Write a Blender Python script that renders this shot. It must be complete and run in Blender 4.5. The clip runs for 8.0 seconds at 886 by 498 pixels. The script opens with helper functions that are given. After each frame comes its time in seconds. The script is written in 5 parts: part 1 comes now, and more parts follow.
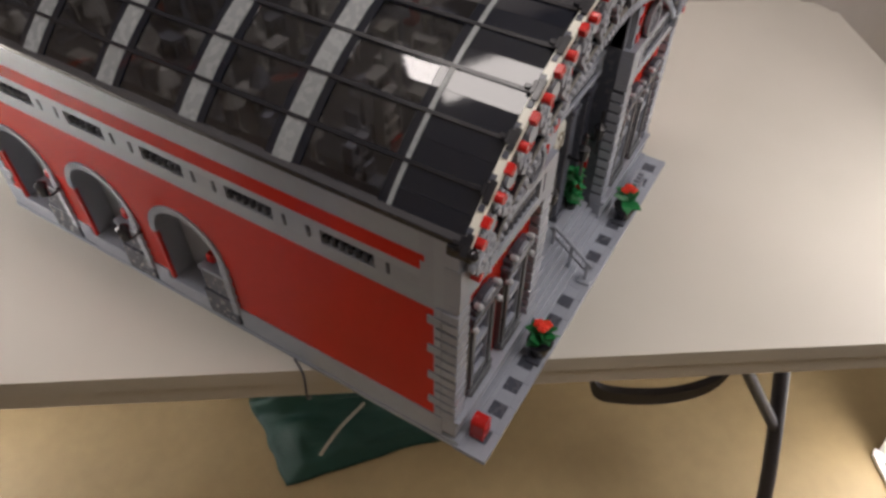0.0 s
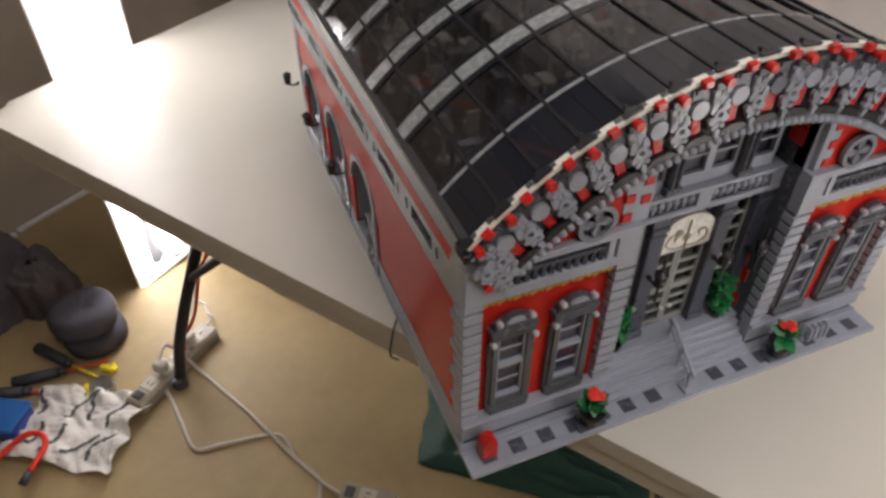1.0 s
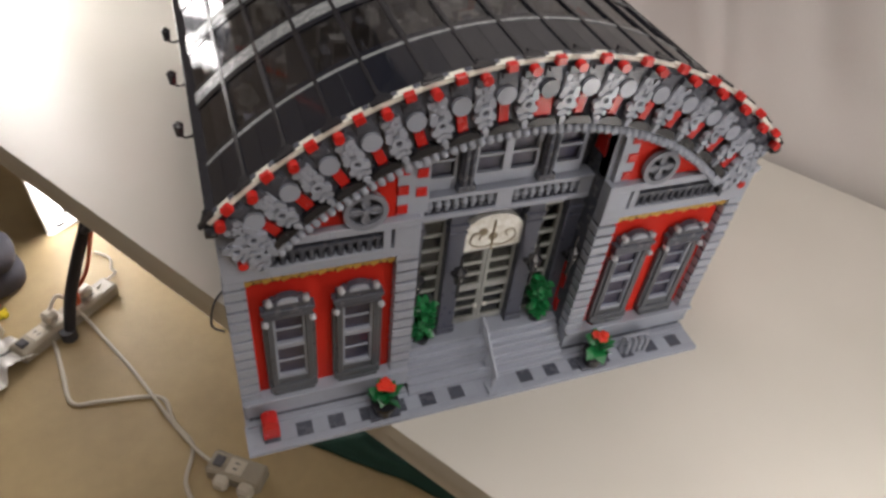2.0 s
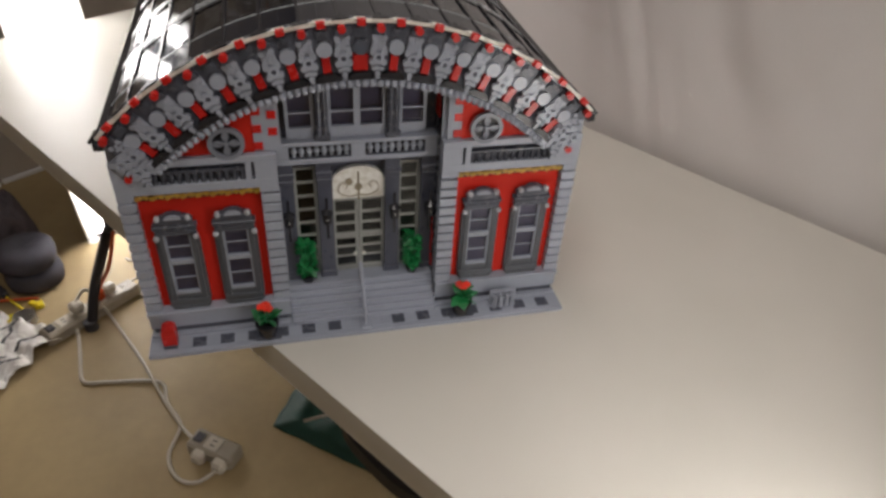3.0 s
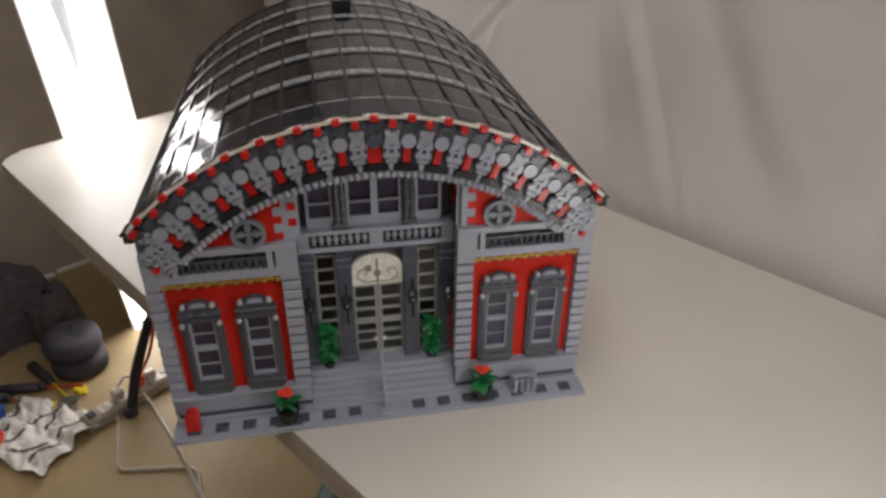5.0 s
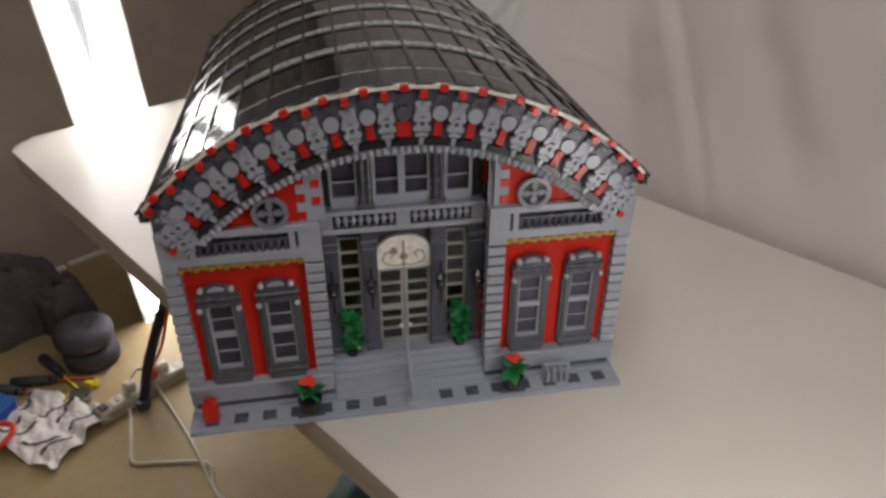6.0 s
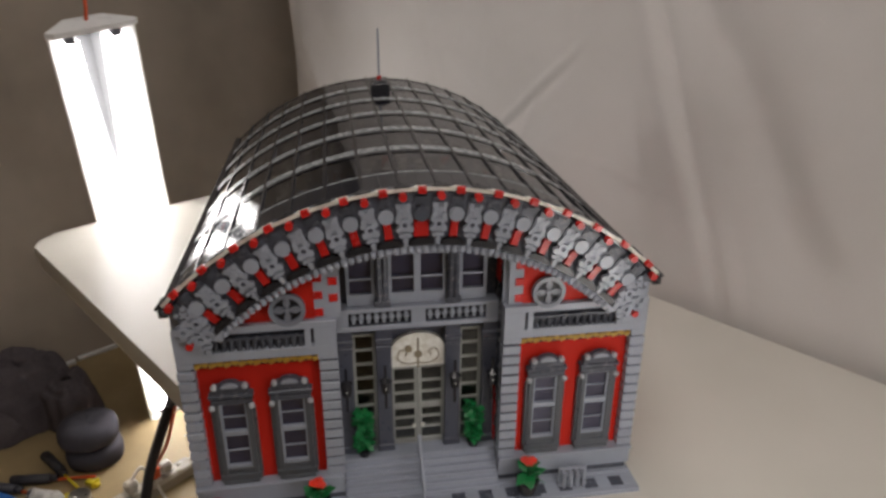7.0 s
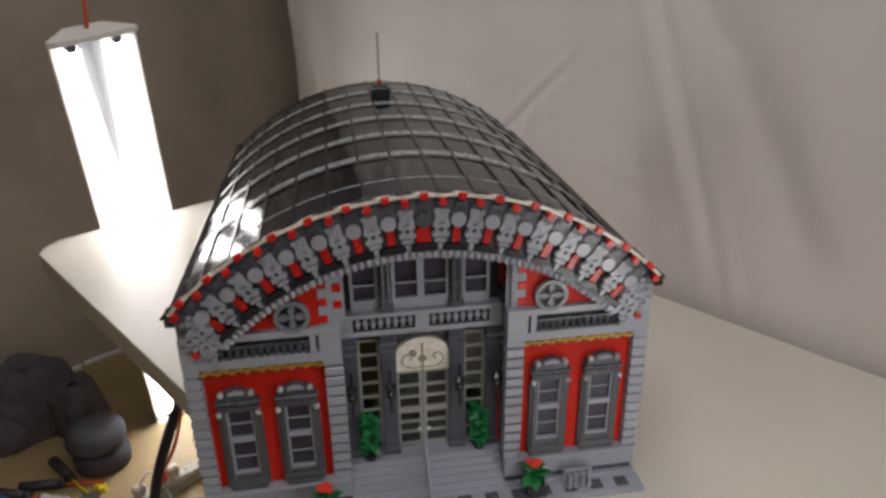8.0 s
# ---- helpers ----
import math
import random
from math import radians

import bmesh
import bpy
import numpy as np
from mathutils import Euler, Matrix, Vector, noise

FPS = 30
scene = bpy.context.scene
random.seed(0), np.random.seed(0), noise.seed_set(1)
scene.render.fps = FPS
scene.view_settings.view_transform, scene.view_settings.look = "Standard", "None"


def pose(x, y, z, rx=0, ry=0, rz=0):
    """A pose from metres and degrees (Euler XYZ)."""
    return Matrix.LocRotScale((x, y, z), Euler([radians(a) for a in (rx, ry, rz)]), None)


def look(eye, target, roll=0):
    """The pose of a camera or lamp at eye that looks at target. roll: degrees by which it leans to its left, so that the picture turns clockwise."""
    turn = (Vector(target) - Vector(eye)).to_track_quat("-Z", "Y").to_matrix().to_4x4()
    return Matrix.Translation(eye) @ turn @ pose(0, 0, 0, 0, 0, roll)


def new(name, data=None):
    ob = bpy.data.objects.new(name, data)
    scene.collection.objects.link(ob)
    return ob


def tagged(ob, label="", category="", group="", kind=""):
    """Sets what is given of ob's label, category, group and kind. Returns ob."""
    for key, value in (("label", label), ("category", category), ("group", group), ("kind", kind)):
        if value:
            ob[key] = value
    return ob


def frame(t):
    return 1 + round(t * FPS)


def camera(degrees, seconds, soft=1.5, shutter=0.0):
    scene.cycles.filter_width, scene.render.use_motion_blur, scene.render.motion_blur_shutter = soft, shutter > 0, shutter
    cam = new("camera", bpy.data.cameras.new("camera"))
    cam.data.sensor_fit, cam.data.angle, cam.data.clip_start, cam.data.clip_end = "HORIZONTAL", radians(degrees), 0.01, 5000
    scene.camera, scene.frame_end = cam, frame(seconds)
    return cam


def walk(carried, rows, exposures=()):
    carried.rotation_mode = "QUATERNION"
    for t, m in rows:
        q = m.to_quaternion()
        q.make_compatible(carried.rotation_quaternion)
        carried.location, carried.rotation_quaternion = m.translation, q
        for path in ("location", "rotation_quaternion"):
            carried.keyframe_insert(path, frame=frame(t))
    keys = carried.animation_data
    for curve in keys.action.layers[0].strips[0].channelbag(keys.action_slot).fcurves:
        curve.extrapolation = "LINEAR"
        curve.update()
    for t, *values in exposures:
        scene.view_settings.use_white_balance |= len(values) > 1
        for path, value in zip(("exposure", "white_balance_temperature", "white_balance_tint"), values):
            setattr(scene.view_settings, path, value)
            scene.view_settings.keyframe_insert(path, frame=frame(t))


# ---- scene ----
cam = camera(65.1, 8.0, soft=3.0)
PATH = [
    (0, (-0.287, -0.12, 1.354), (0.902, 0.584, -0.093), 0.7),
    (0.2, (-0.281, -0.203, 1.359), (0.843, 0.599, -0.088), 5.0),
    (0.5, (-0.252, -0.285, 1.351), (0.659, 0.828, -0.038), 0.6),
    (0.8, (-0.204, -0.317, 1.357), (0.433, 1.018, 0.012), -2.2),
    (1, (-0.162, -0.323, 1.364), (0.39, 1.065, 0.034), -0.3),
    (1.2, (-0.112, -0.318, 1.378), (0.441, 1.066, 0.044), 2.1),
    (1.5, (-0.08, -0.32, 1.385), (0.432, 1.067, 0.039), 2.4),
    (1.8, (-0.048, -0.343, 1.381), (0.489, 1.026, 0.027), 4.1),
    (2, (0.003, -0.375, 1.365), (0.603, 0.959, 0.002), 7.3),
    (2.2, (0.073, -0.424, 1.348), (0.691, 0.893, -0.025), 10.9),
    (3.3, (0.185, -0.647, 1.388), (0.549, 0.942, 0.23), 2.1),
    (3.5, (0.196, -0.636, 1.399), (0.546, 0.976, 0.268), 2.1),
    (4, (0.188, -0.637, 1.387), (0.551, 0.997, 0.292), 2.1),
    (4.5, (0.202, -0.640, 1.381), (0.540, 1.030, 0.335), 0.9),
    (5.8, (0.19, -0.615, 1.357), (0.49, 1.07, 0.323), 0.7),
    (6, (0.182, -0.607, 1.342), (0.479, 1.072, 0.296), 0.2),
    (6.5, (0.186, -0.609, 1.329), (0.449, 1.135, 0.386), 0.1),
    (7, (0.175, -0.612, 1.346), (0.465, 1.199, 0.549), 0.3),
    (7.5, (0.174, -0.617, 1.351), (0.476, 1.196, 0.561), -0.0),
    (8, (0.175, -0.613, 1.355), (0.457, 1.197, 0.552), -0.7),
]
walk(cam, [(t, look(eye, target, roll)) for t, eye, target, roll in PATH],
     [(0.0, 0.12, 6600, 15), (0.5, 0.16, 6560, 15), (1.0, 0.06, 6540, 14), (1.4, 0.0, 6520, 13), (2.0, 0.12, 6520, 13), (2.5, 0.0, 6510, 12),
      (3.3, -0.26, 6510, 12), (4.7, -0.28, 6510, 12), (6.0, -0.27, 6500, 12), (8.0, -0.29, 6500, 12)])

# ---- light ----
world = bpy.data.worlds.new("room_world")
scene.world = world
world.use_nodes = True
world.node_tree.nodes["Background"].inputs[0].default_value = (0.9, 0.88, 0.86, 1)
world.node_tree.nodes["Background"].inputs[1].default_value = 0.14

LAMP_POWER = 7.2
TUBE_GLOW = 13.8

# ---- frames of reference ----
U = 0.008          # one stud
ZS = 0.746         # top of the toy's pavement
TABLE_Z = 0.740
TA = Vector((0.568, -0.823, 0)).normalized()   # along the table
TB = Vector((0.823, 0.568, 0)).normalized()    # across the table
TURN_T = math.degrees(math.atan2(TA.y, TA.x))


def tp(s, n, z):
    v = TA * s + TB * n
    return Vector((v.x, v.y, z))


# ---- materials ----
def nodes_of(name):
    m = bpy.data.materials.new(name)
    m.use_nodes = True
    nt = m.node_tree
    return m, nt, nt.nodes["Principled BSDF"]


def surface(name, color, rough=0.4, metal=0.0, vary=0.08, scale=60.0, bump=0.05, bscale=300.0, random_amt=0.05,
            spec=0.5, coat=0.0, second=None, second_scale=6.0, rvar=0.16):
    """Principled with grain and stains at two scales and a random shade per object."""
    m, nt, p = nodes_of(name)
    L = nt.links
    tc = nt.nodes.new("ShaderNodeTexCoord")
    geo = nt.nodes.new("ShaderNodeNewGeometry")
    n1 = nt.nodes.new("ShaderNodeTexNoise")
    n1.inputs["Scale"].default_value = scale
    n1.inputs["Detail"].default_value = 5
    L.new(geo.outputs["Position"], n1.inputs["Vector"])
    n2 = nt.nodes.new("ShaderNodeTexNoise")
    n2.inputs["Scale"].default_value = second_scale
    n2.inputs["Detail"].default_value = 3
    L.new(geo.outputs["Position"], n2.inputs["Vector"])
    info = nt.nodes.new("ShaderNodeObjectInfo")
    add = nt.nodes.new("ShaderNodeMath")
    add.operation = "MULTIPLY_ADD"
    L.new(n1.outputs["Fac"], add.inputs[0])
    add.inputs[1].default_value = vary * 2
    add.inputs[2].default_value = 1 - vary
    rnd = nt.nodes.new("ShaderNodeMath")
    rnd.operation = "MULTIPLY_ADD"
    L.new(info.outputs["Random"], rnd.inputs[0])
    rnd.inputs[1].default_value = random_amt * 2
    rnd.inputs[2].default_value = 1 - random_amt
    mul = nt.nodes.new("ShaderNodeMath")
    mul.operation = "MULTIPLY"
    L.new(add.outputs[0], mul.inputs[0])
    L.new(rnd.outputs[0], mul.inputs[1])
    mix = nt.nodes.new("ShaderNodeMix")
    mix.data_type = "RGBA"
    mix.inputs["A"].default_value = (*color, 1)
    sec = second or tuple(c * (1 - vary) for c in color)
    mix.inputs["B"].default_value = (*sec, 1)
    ramp = nt.nodes.new("ShaderNodeMapRange")
    ramp.inputs["From Min"].default_value = 0.4
    ramp.inputs["From Max"].default_value = 0.68
    L.new(n2.outputs["Fac"], ramp.inputs["Value"])
    L.new(ramp.outputs[0], mix.inputs["Factor"])
    sc = nt.nodes.new("ShaderNodeVectorMath")
    sc.operation = "SCALE"
    L.new(mix.outputs["Result"], sc.inputs[0])
    L.new(mul.outputs[0], sc.inputs["Scale"])
    L.new(sc.outputs[0], p.inputs["Base Color"])
    rr = nt.nodes.new("ShaderNodeMath")
    rr.operation = "MULTIPLY_ADD"
    L.new(n1.outputs["Fac"], rr.inputs[0])
    rr.inputs[1].default_value = rvar
    rr.inputs[2].default_value = rough - rvar / 2
    L.new(rr.outputs[0], p.inputs["Roughness"])
    p.inputs["Metallic"].default_value = metal
    p.inputs["Specular IOR Level"].default_value = spec
    p.inputs["Coat Weight"].default_value = coat
    if bump:
        nb = nt.nodes.new("ShaderNodeTexNoise")
        nb.inputs["Scale"].default_value = bscale
        nb.inputs["Detail"].default_value = 4
        L.new(geo.outputs["Position"], nb.inputs["Vector"])
        b = nt.nodes.new("ShaderNodeBump")
        b.inputs["Strength"].default_value = bump
        b.inputs["Distance"].default_value = 0.002
        L.new(nb.outputs["Fac"], b.inputs["Height"])
        L.new(b.outputs["Normal"], p.inputs["Normal"])
    return m


def plastic(name, color, rough=0.28, **k):
    return surface(name, color, rough, vary=0.05, scale=140, bump=0.006, bscale=60, random_amt=0.06, **k)


GREY = plastic("light_grey_plastic", (0.335, 0.362, 0.425), 0.19)
DGREY = plastic("dark_grey_plastic", (0.082, 0.089, 0.114), 0.26)
RED = plastic("red_plastic", (0.55, 0.018, 0.015), 0.25)
BLACK = plastic("black_plastic", (0.022, 0.022, 0.027), 0.24)
ROOFBLACK = surface("glossy_black_panel", (0.012, 0.014, 0.022), 0.06, vary=0.05, scale=140, bump=0.03, bscale=30, random_amt=0.06, rvar=0.06, spec=0.75)
DISCG = plastic("steel_grey_plastic", (0.21, 0.225, 0.27), 0.17)
RIBGREY = plastic("rib_grey_plastic", (0.25, 0.265, 0.275), 0.27)
SASH = plastic("mid_grey_plastic", (0.27, 0.29, 0.34), 0.3)
FLOORTOY = plastic("grey_toy_floor", (0.10, 0.10, 0.11), 0.4)
GOLD = plastic("gold_plastic", (0.48, 0.28, 0.04), 0.35)
GREEN = plastic("green_plastic", (0.010, 0.185, 0.052), 0.3)
FLOWER = plastic("bright_red_plastic", (0.80, 0.045, 0.02), 0.3)
WHITE = plastic("white_plastic", (0.75, 0.75, 0.7), 0.3)
CREAM = plastic("cream_plastic", (0.74, 0.735, 0.66), 0.3)
BAR = plastic("pale_bar_plastic", (0.32, 0.33, 0.315), 0.32)
BLIND = plastic("grey_blind_plastic", (0.16, 0.165, 0.215), 0.5)
SURROUND = plastic("weathered_grey_plastic", (0.086, 0.094, 0.108), 0.3)
KNOBGREY = plastic("pale_grey_plastic", (0.44, 0.46, 0.50), 0.2)


def red_wall_material():
    m = surface("red_wall_plastic", (0.55, 0.026, 0.016), 0.2, vary=0.05, scale=120, bump=0.0, random_amt=0.0, spec=0.1)
    nt = m.node_tree
    p = nt.nodes["Principled BSDF"]
    geo = nt.nodes.new("ShaderNodeNewGeometry")
    sw = nt.nodes.new("ShaderNodeSeparateXYZ")
    nt.links.new(geo.outputs["Position"], sw.inputs[0])
    co = nt.nodes.new("ShaderNodeCombineXYZ")
    sm = nt.nodes.new("ShaderNodeMath")
    sm.operation = "ADD"
    nt.links.new(sw.outputs["X"], sm.inputs[0])
    nt.links.new(sw.outputs["Y"], sm.inputs[1])
    nt.links.new(sm.outputs[0], co.inputs["X"])
    nt.links.new(sw.outputs["Z"], co.inputs["Y"])
    br = nt.nodes.new("ShaderNodeTexBrick")
    br.inputs["Scale"].default_value = 1.0
    br.inputs["Brick Width"].default_value = 0.032
    br.inputs["Row Height"].default_value = 0.0096
    br.inputs["Mortar Size"].default_value = 0.0004
    nt.links.new(co.outputs[0], br.inputs["Vector"])
    b = nt.nodes.new("ShaderNodeBump")
    b.inputs["Strength"].default_value = 0.12
    b.inputs["Distance"].default_value = 0.0004
    b.invert = True
    nt.links.new(br.outputs["Fac"], b.inputs["Height"])
    nt.links.new(b.outputs["Normal"], p.inputs["Normal"])
    return m


REDWALL = red_wall_material()


def glassy(name, tint, gloss=0.042, rough=0.02):
    """A thin pane: tinted see-through with a mirror gloss by Fresnel."""
    m = bpy.data.materials.new(name)
    m.use_nodes = True
    nt = m.node_tree
    nt.nodes.remove(nt.nodes["Principled BSDF"])
    out = nt.nodes["Material Output"]
    tr = nt.nodes.new("ShaderNodeBsdfTransparent")
    tr.inputs[0].default_value = (*tint, 1)
    gl = nt.nodes.new("ShaderNodeBsdfGlossy")
    gl.inputs["Roughness"].default_value = rough
    lw = nt.nodes.new("ShaderNodeLayerWeight")
    lw.inputs["Blend"].default_value = 0.5
    p5 = nt.nodes.new("ShaderNodeMath")
    p5.operation = "POWER"
    nt.links.new(lw.outputs["Facing"], p5.inputs[0])
    p5.inputs[1].default_value = 5.0
    fr = nt.nodes.new("ShaderNodeMath")
    fr.operation = "MULTIPLY_ADD"
    nt.links.new(p5.outputs[0], fr.inputs[0])
    fr.inputs[1].default_value = 0.92
    fr.inputs[2].default_value = gloss
    mx = nt.nodes.new("ShaderNodeMixShader")
    nt.links.new(fr.outputs[0], mx.inputs[0])
    nt.links.new(tr.outputs[0], mx.inputs[1])
    nt.links.new(gl.outputs[0], mx.inputs[2])
    nt.links.new(mx.outputs[0], out.inputs["Surface"])
    return m


ROOFGLASS = glassy("smoky_roof_pane", (0.50, 0.495, 0.515), 0.11, 0.045)
SMOKE = glassy("smoky_window_pane", (0.75, 0.74, 0.80))
CLEAR = glassy("clear_door_pane", (0.72, 0.72, 0.69))

TABLETOP = surface("speckled_white_table_plastic", (0.615, 0.588, 0.532), 0.42, vary=0.03, scale=900, bump=0.10, bscale=700,
                   random_amt=0, second=(0.57, 0.548, 0.49), second_scale=3)
TABLEEDGE = surface("table_edge_plastic", (0.60, 0.565, 0.50), 0.45, vary=0.05, scale=200, bump=0.06, random_amt=0)
LEGMETAL = surface("dark_painted_steel", (0.03, 0.028, 0.034), 0.5, vary=0.1, random_amt=0, spec=0.3)
FLOOR = surface("tan_floor", (0.42, 0.32, 0.17), 0.55, vary=0.10, scale=35, bump=0.25, bscale=120, random_amt=0,
                second=(0.35, 0.26, 0.135), second_scale=3.2)
CLOTH = surface("white_sheet_cotton", (0.65, 0.622, 0.602), 0.9, vary=0.04, scale=500, bump=0.16, bscale=160, random_amt=0,
                second=(0.595, 0.568, 0.548), second_scale=2.5, spec=0.1)
WALLPAINT = surface("grey_painted_wall", (0.47, 0.415, 0.355), 0.8, vary=0.12, scale=9, bump=0.2, bscale=60, random_amt=0,
                    second=(0.37, 0.325, 0.275), second_scale=2.6, spec=0.2)
CEIL = surface("ceiling_paint", (0.80, 0.80, 0.79), 0.9, random_amt=0)
# dark tone puts the shade between the tubes into the colour
SPINE = surface("shade_grey_cover", (0.10, 0.102, 0.108), 0.6, vary=0.05, random_amt=0, spec=0.2)
FIXTURE = surface("white_enamel", (0.8, 0.8, 0.8), 0.3, vary=0.02, random_amt=0)
DARKCLOTH = surface("black_woven_cloth", (0.115, 0.100, 0.112), 0.9, vary=0.2, scale=120, bump=0.4, bscale=500, random_amt=0, spec=0.15)
RUBBER = surface("dark_grey_rubber", (0.05, 0.05, 0.062), 0.5, vary=0.15, scale=80, random_amt=0)
GREENBAG = surface("dark_green_fabric", (0.008, 0.05, 0.039), 0.6, vary=0.15, scale=150, bump=0.3, bscale=260, random_amt=0,
                   second=(0.013, 0.068, 0.052), second_scale=9)
WIREWHITE = surface("beige_cable_plastic", (0.55, 0.505, 0.43), 0.4, vary=0.04, random_amt=0)
STRIPGREY = surface("beige_power_strip_plastic", (0.34, 0.30, 0.24), 0.4, vary=0.05, random_amt=0)
PAPER = surface("crumpled_newsprint", (0.80, 0.78, 0.75), 0.85, vary=0.06, scale=90, random_amt=0, second=(0.68, 0.66, 0.64), second_scale=30, spec=0.1)
INK = surface("black_ink", (0.09, 0.09, 0.10), 0.8, random_amt=0)
YELLOW = plastic("yellow_plastic", (0.75, 0.6, 0.03), 0.35)
BLUE = plastic("blue_plastic", (0.02, 0.06, 0.35), 0.35)
ORANGE = plastic("orange_red_plastic", (0.65, 0.1, 0.03), 0.4)
STEEL = surface("bare_steel", (0.5, 0.5, 0.5), 0.3, metal=1.0, random_amt=0)


def glow(name, color, strength):
    m, nt, p = nodes_of(name)
    p.inputs["Base Color"].default_value = (0.9, 0.9, 0.9, 1)
    p.inputs["Emission Color"].default_value = (*color, 1)
    p.inputs["Emission Strength"].default_value = strength
    return m


TUBE = glow("lit_tube", (1.0, 0.97, 0.94), TUBE_GLOW)
TUBE_FAR = glow("dimmer_lit_tube", (1.0, 0.965, 0.92), TUBE_GLOW * 0.66)


# ---- mesh helpers ----
def root(name, label, category, m=None, group="", kind=""):
    e = new(name)
    e.empty_display_size = 0.02
    if m is not None:
        e.matrix_world = m
    return tagged(e, label, category, group, kind)


def mesh_of(name, bm, material, smooth=False, scale=1.0):
    me = bpy.data.meshes.new(name)
    if scale != 1.0:
        bmesh.ops.scale(bm, vec=(scale,) * 3, verts=bm.verts)
    bmesh.ops.recalc_face_normals(bm, faces=bm.faces)
    if smooth:
        for f in bm.faces:
            f.smooth = True
    bm.to_mesh(me)
    bm.free()
    me.materials.append(material)
    return me


def part(name, bm, material, parent=None, label="", smooth=False, m=None, scale=1.0):
    ob = new(name, mesh_of(name, bm, material, smooth, scale))
    if parent is not None:
        ob.parent = parent
    if m is not None:
        ob.matrix_local = m
    if label:
        tagged(ob, label)
    return ob


def piece(name, mesh, parent, m):
    ob = new(name, mesh)
    ob.parent = parent
    ob.matrix_local = m
    return ob


def B():
    return bmesh.new()


def bx(bm, x0, y0, z0, x1, y1, z1, bev=0.0):
    r = bmesh.ops.create_cube(bm, size=1.0, matrix=Matrix.Translation(((x0 + x1) / 2, (y0 + y1) / 2, (z0 + z1) / 2))
                              @ Matrix.Diagonal((abs(x1 - x0), abs(y1 - y0), abs(z1 - z0), 1)))
    if bev:
        es = list({e for v in r["verts"] for e in v.link_edges})
        bmesh.ops.bevel(bm, geom=es, offset=bev, segments=1, affect="EDGES", profile=0.5)
    return bm


def cyl(bm, c, r, h, axis="Z", seg=16, r2=None):
    rot = {"Z": Matrix(), "X": Matrix.Rotation(radians(90), 4, "Y"), "Y": Matrix.Rotation(radians(90), 4, "X")}[axis]
    bmesh.ops.create_cone(bm, cap_ends=True, segments=seg, radius1=r, radius2=r if r2 is None else r2, depth=h,
                          matrix=Matrix.Translation(c) @ rot)
    return bm


def ball(bm, c, r, seg=10, squash=1.0):
    bmesh.ops.create_uvsphere(bm, u_segments=seg, v_segments=max(6, seg // 2 + 1), radius=r,
                              matrix=Matrix.Translation(c) @ Matrix.Diagonal((1, 1, squash, 1)))
    return bm


def tube(bm, pts, r, seg=8):
    """A round tube through a few points."""
    pts = [Vector(p) for p in pts]
    rings = []
    for i, p in enumerate(pts):
        d = (pts[min(i + 1, len(pts) - 1)] - pts[max(i - 1, 0)]).normalized()
        a = d.orthogonal().normalized() if i == 0 else (last - d * last.dot(d)).normalized()
        last = a
        b = d.cross(a)
        rings.append([bm.verts.new(p + (a * math.cos(q) + b * math.sin(q)) * r)
                      for q in [2 * math.pi * k / seg for k in range(seg)]])
    for r0, r1 in zip(rings, rings[1:]):
        for k in range(seg):
            bm.faces.new((r0[k], r0[(k + 1) % seg], r1[(k + 1) % seg], r1[k]))
    bm.faces.new(rings[0])
    bm.faces.new(rings[-1])
    return bm


def curve_pts(pts, n=8):
    """A smooth line through points (Catmull-Rom)."""
    pts = [Vector(p) for p in pts]
    out = []
    for i in range(len(pts) - 1):
        p0, p1, p2, p3 = pts[max(i - 1, 0)], pts[i], pts[i + 1], pts[min(i + 2, len(pts) - 1)]
        for k in range(n):
            t = k / n
            out.append(0.5 * ((2 * p1) + (p2 - p0) * t + (2 * p0 - 5 * p1 + 4 * p2 - p3) * t * t + (3 * p1 - p0 - 3 * p2 + p3) * t ** 3))
    out.append(pts[-1])
    return out


def prism(bm, outline, y0, y1):
    """An outline in x and z, pushed through from y0 to y1."""
    a = [bm.verts.new((x, y0, z)) for x, z in outline]
    b = [bm.verts.new((x, y1, z)) for x, z in outline]
    n = len(a)
    bm.faces.new(a)
    bm.faces.new(b[::-1])
    for i in range(n):
        bm.faces.new((a[i], b[i], b[(i + 1) % n], a[(i + 1) % n]))
    return bm


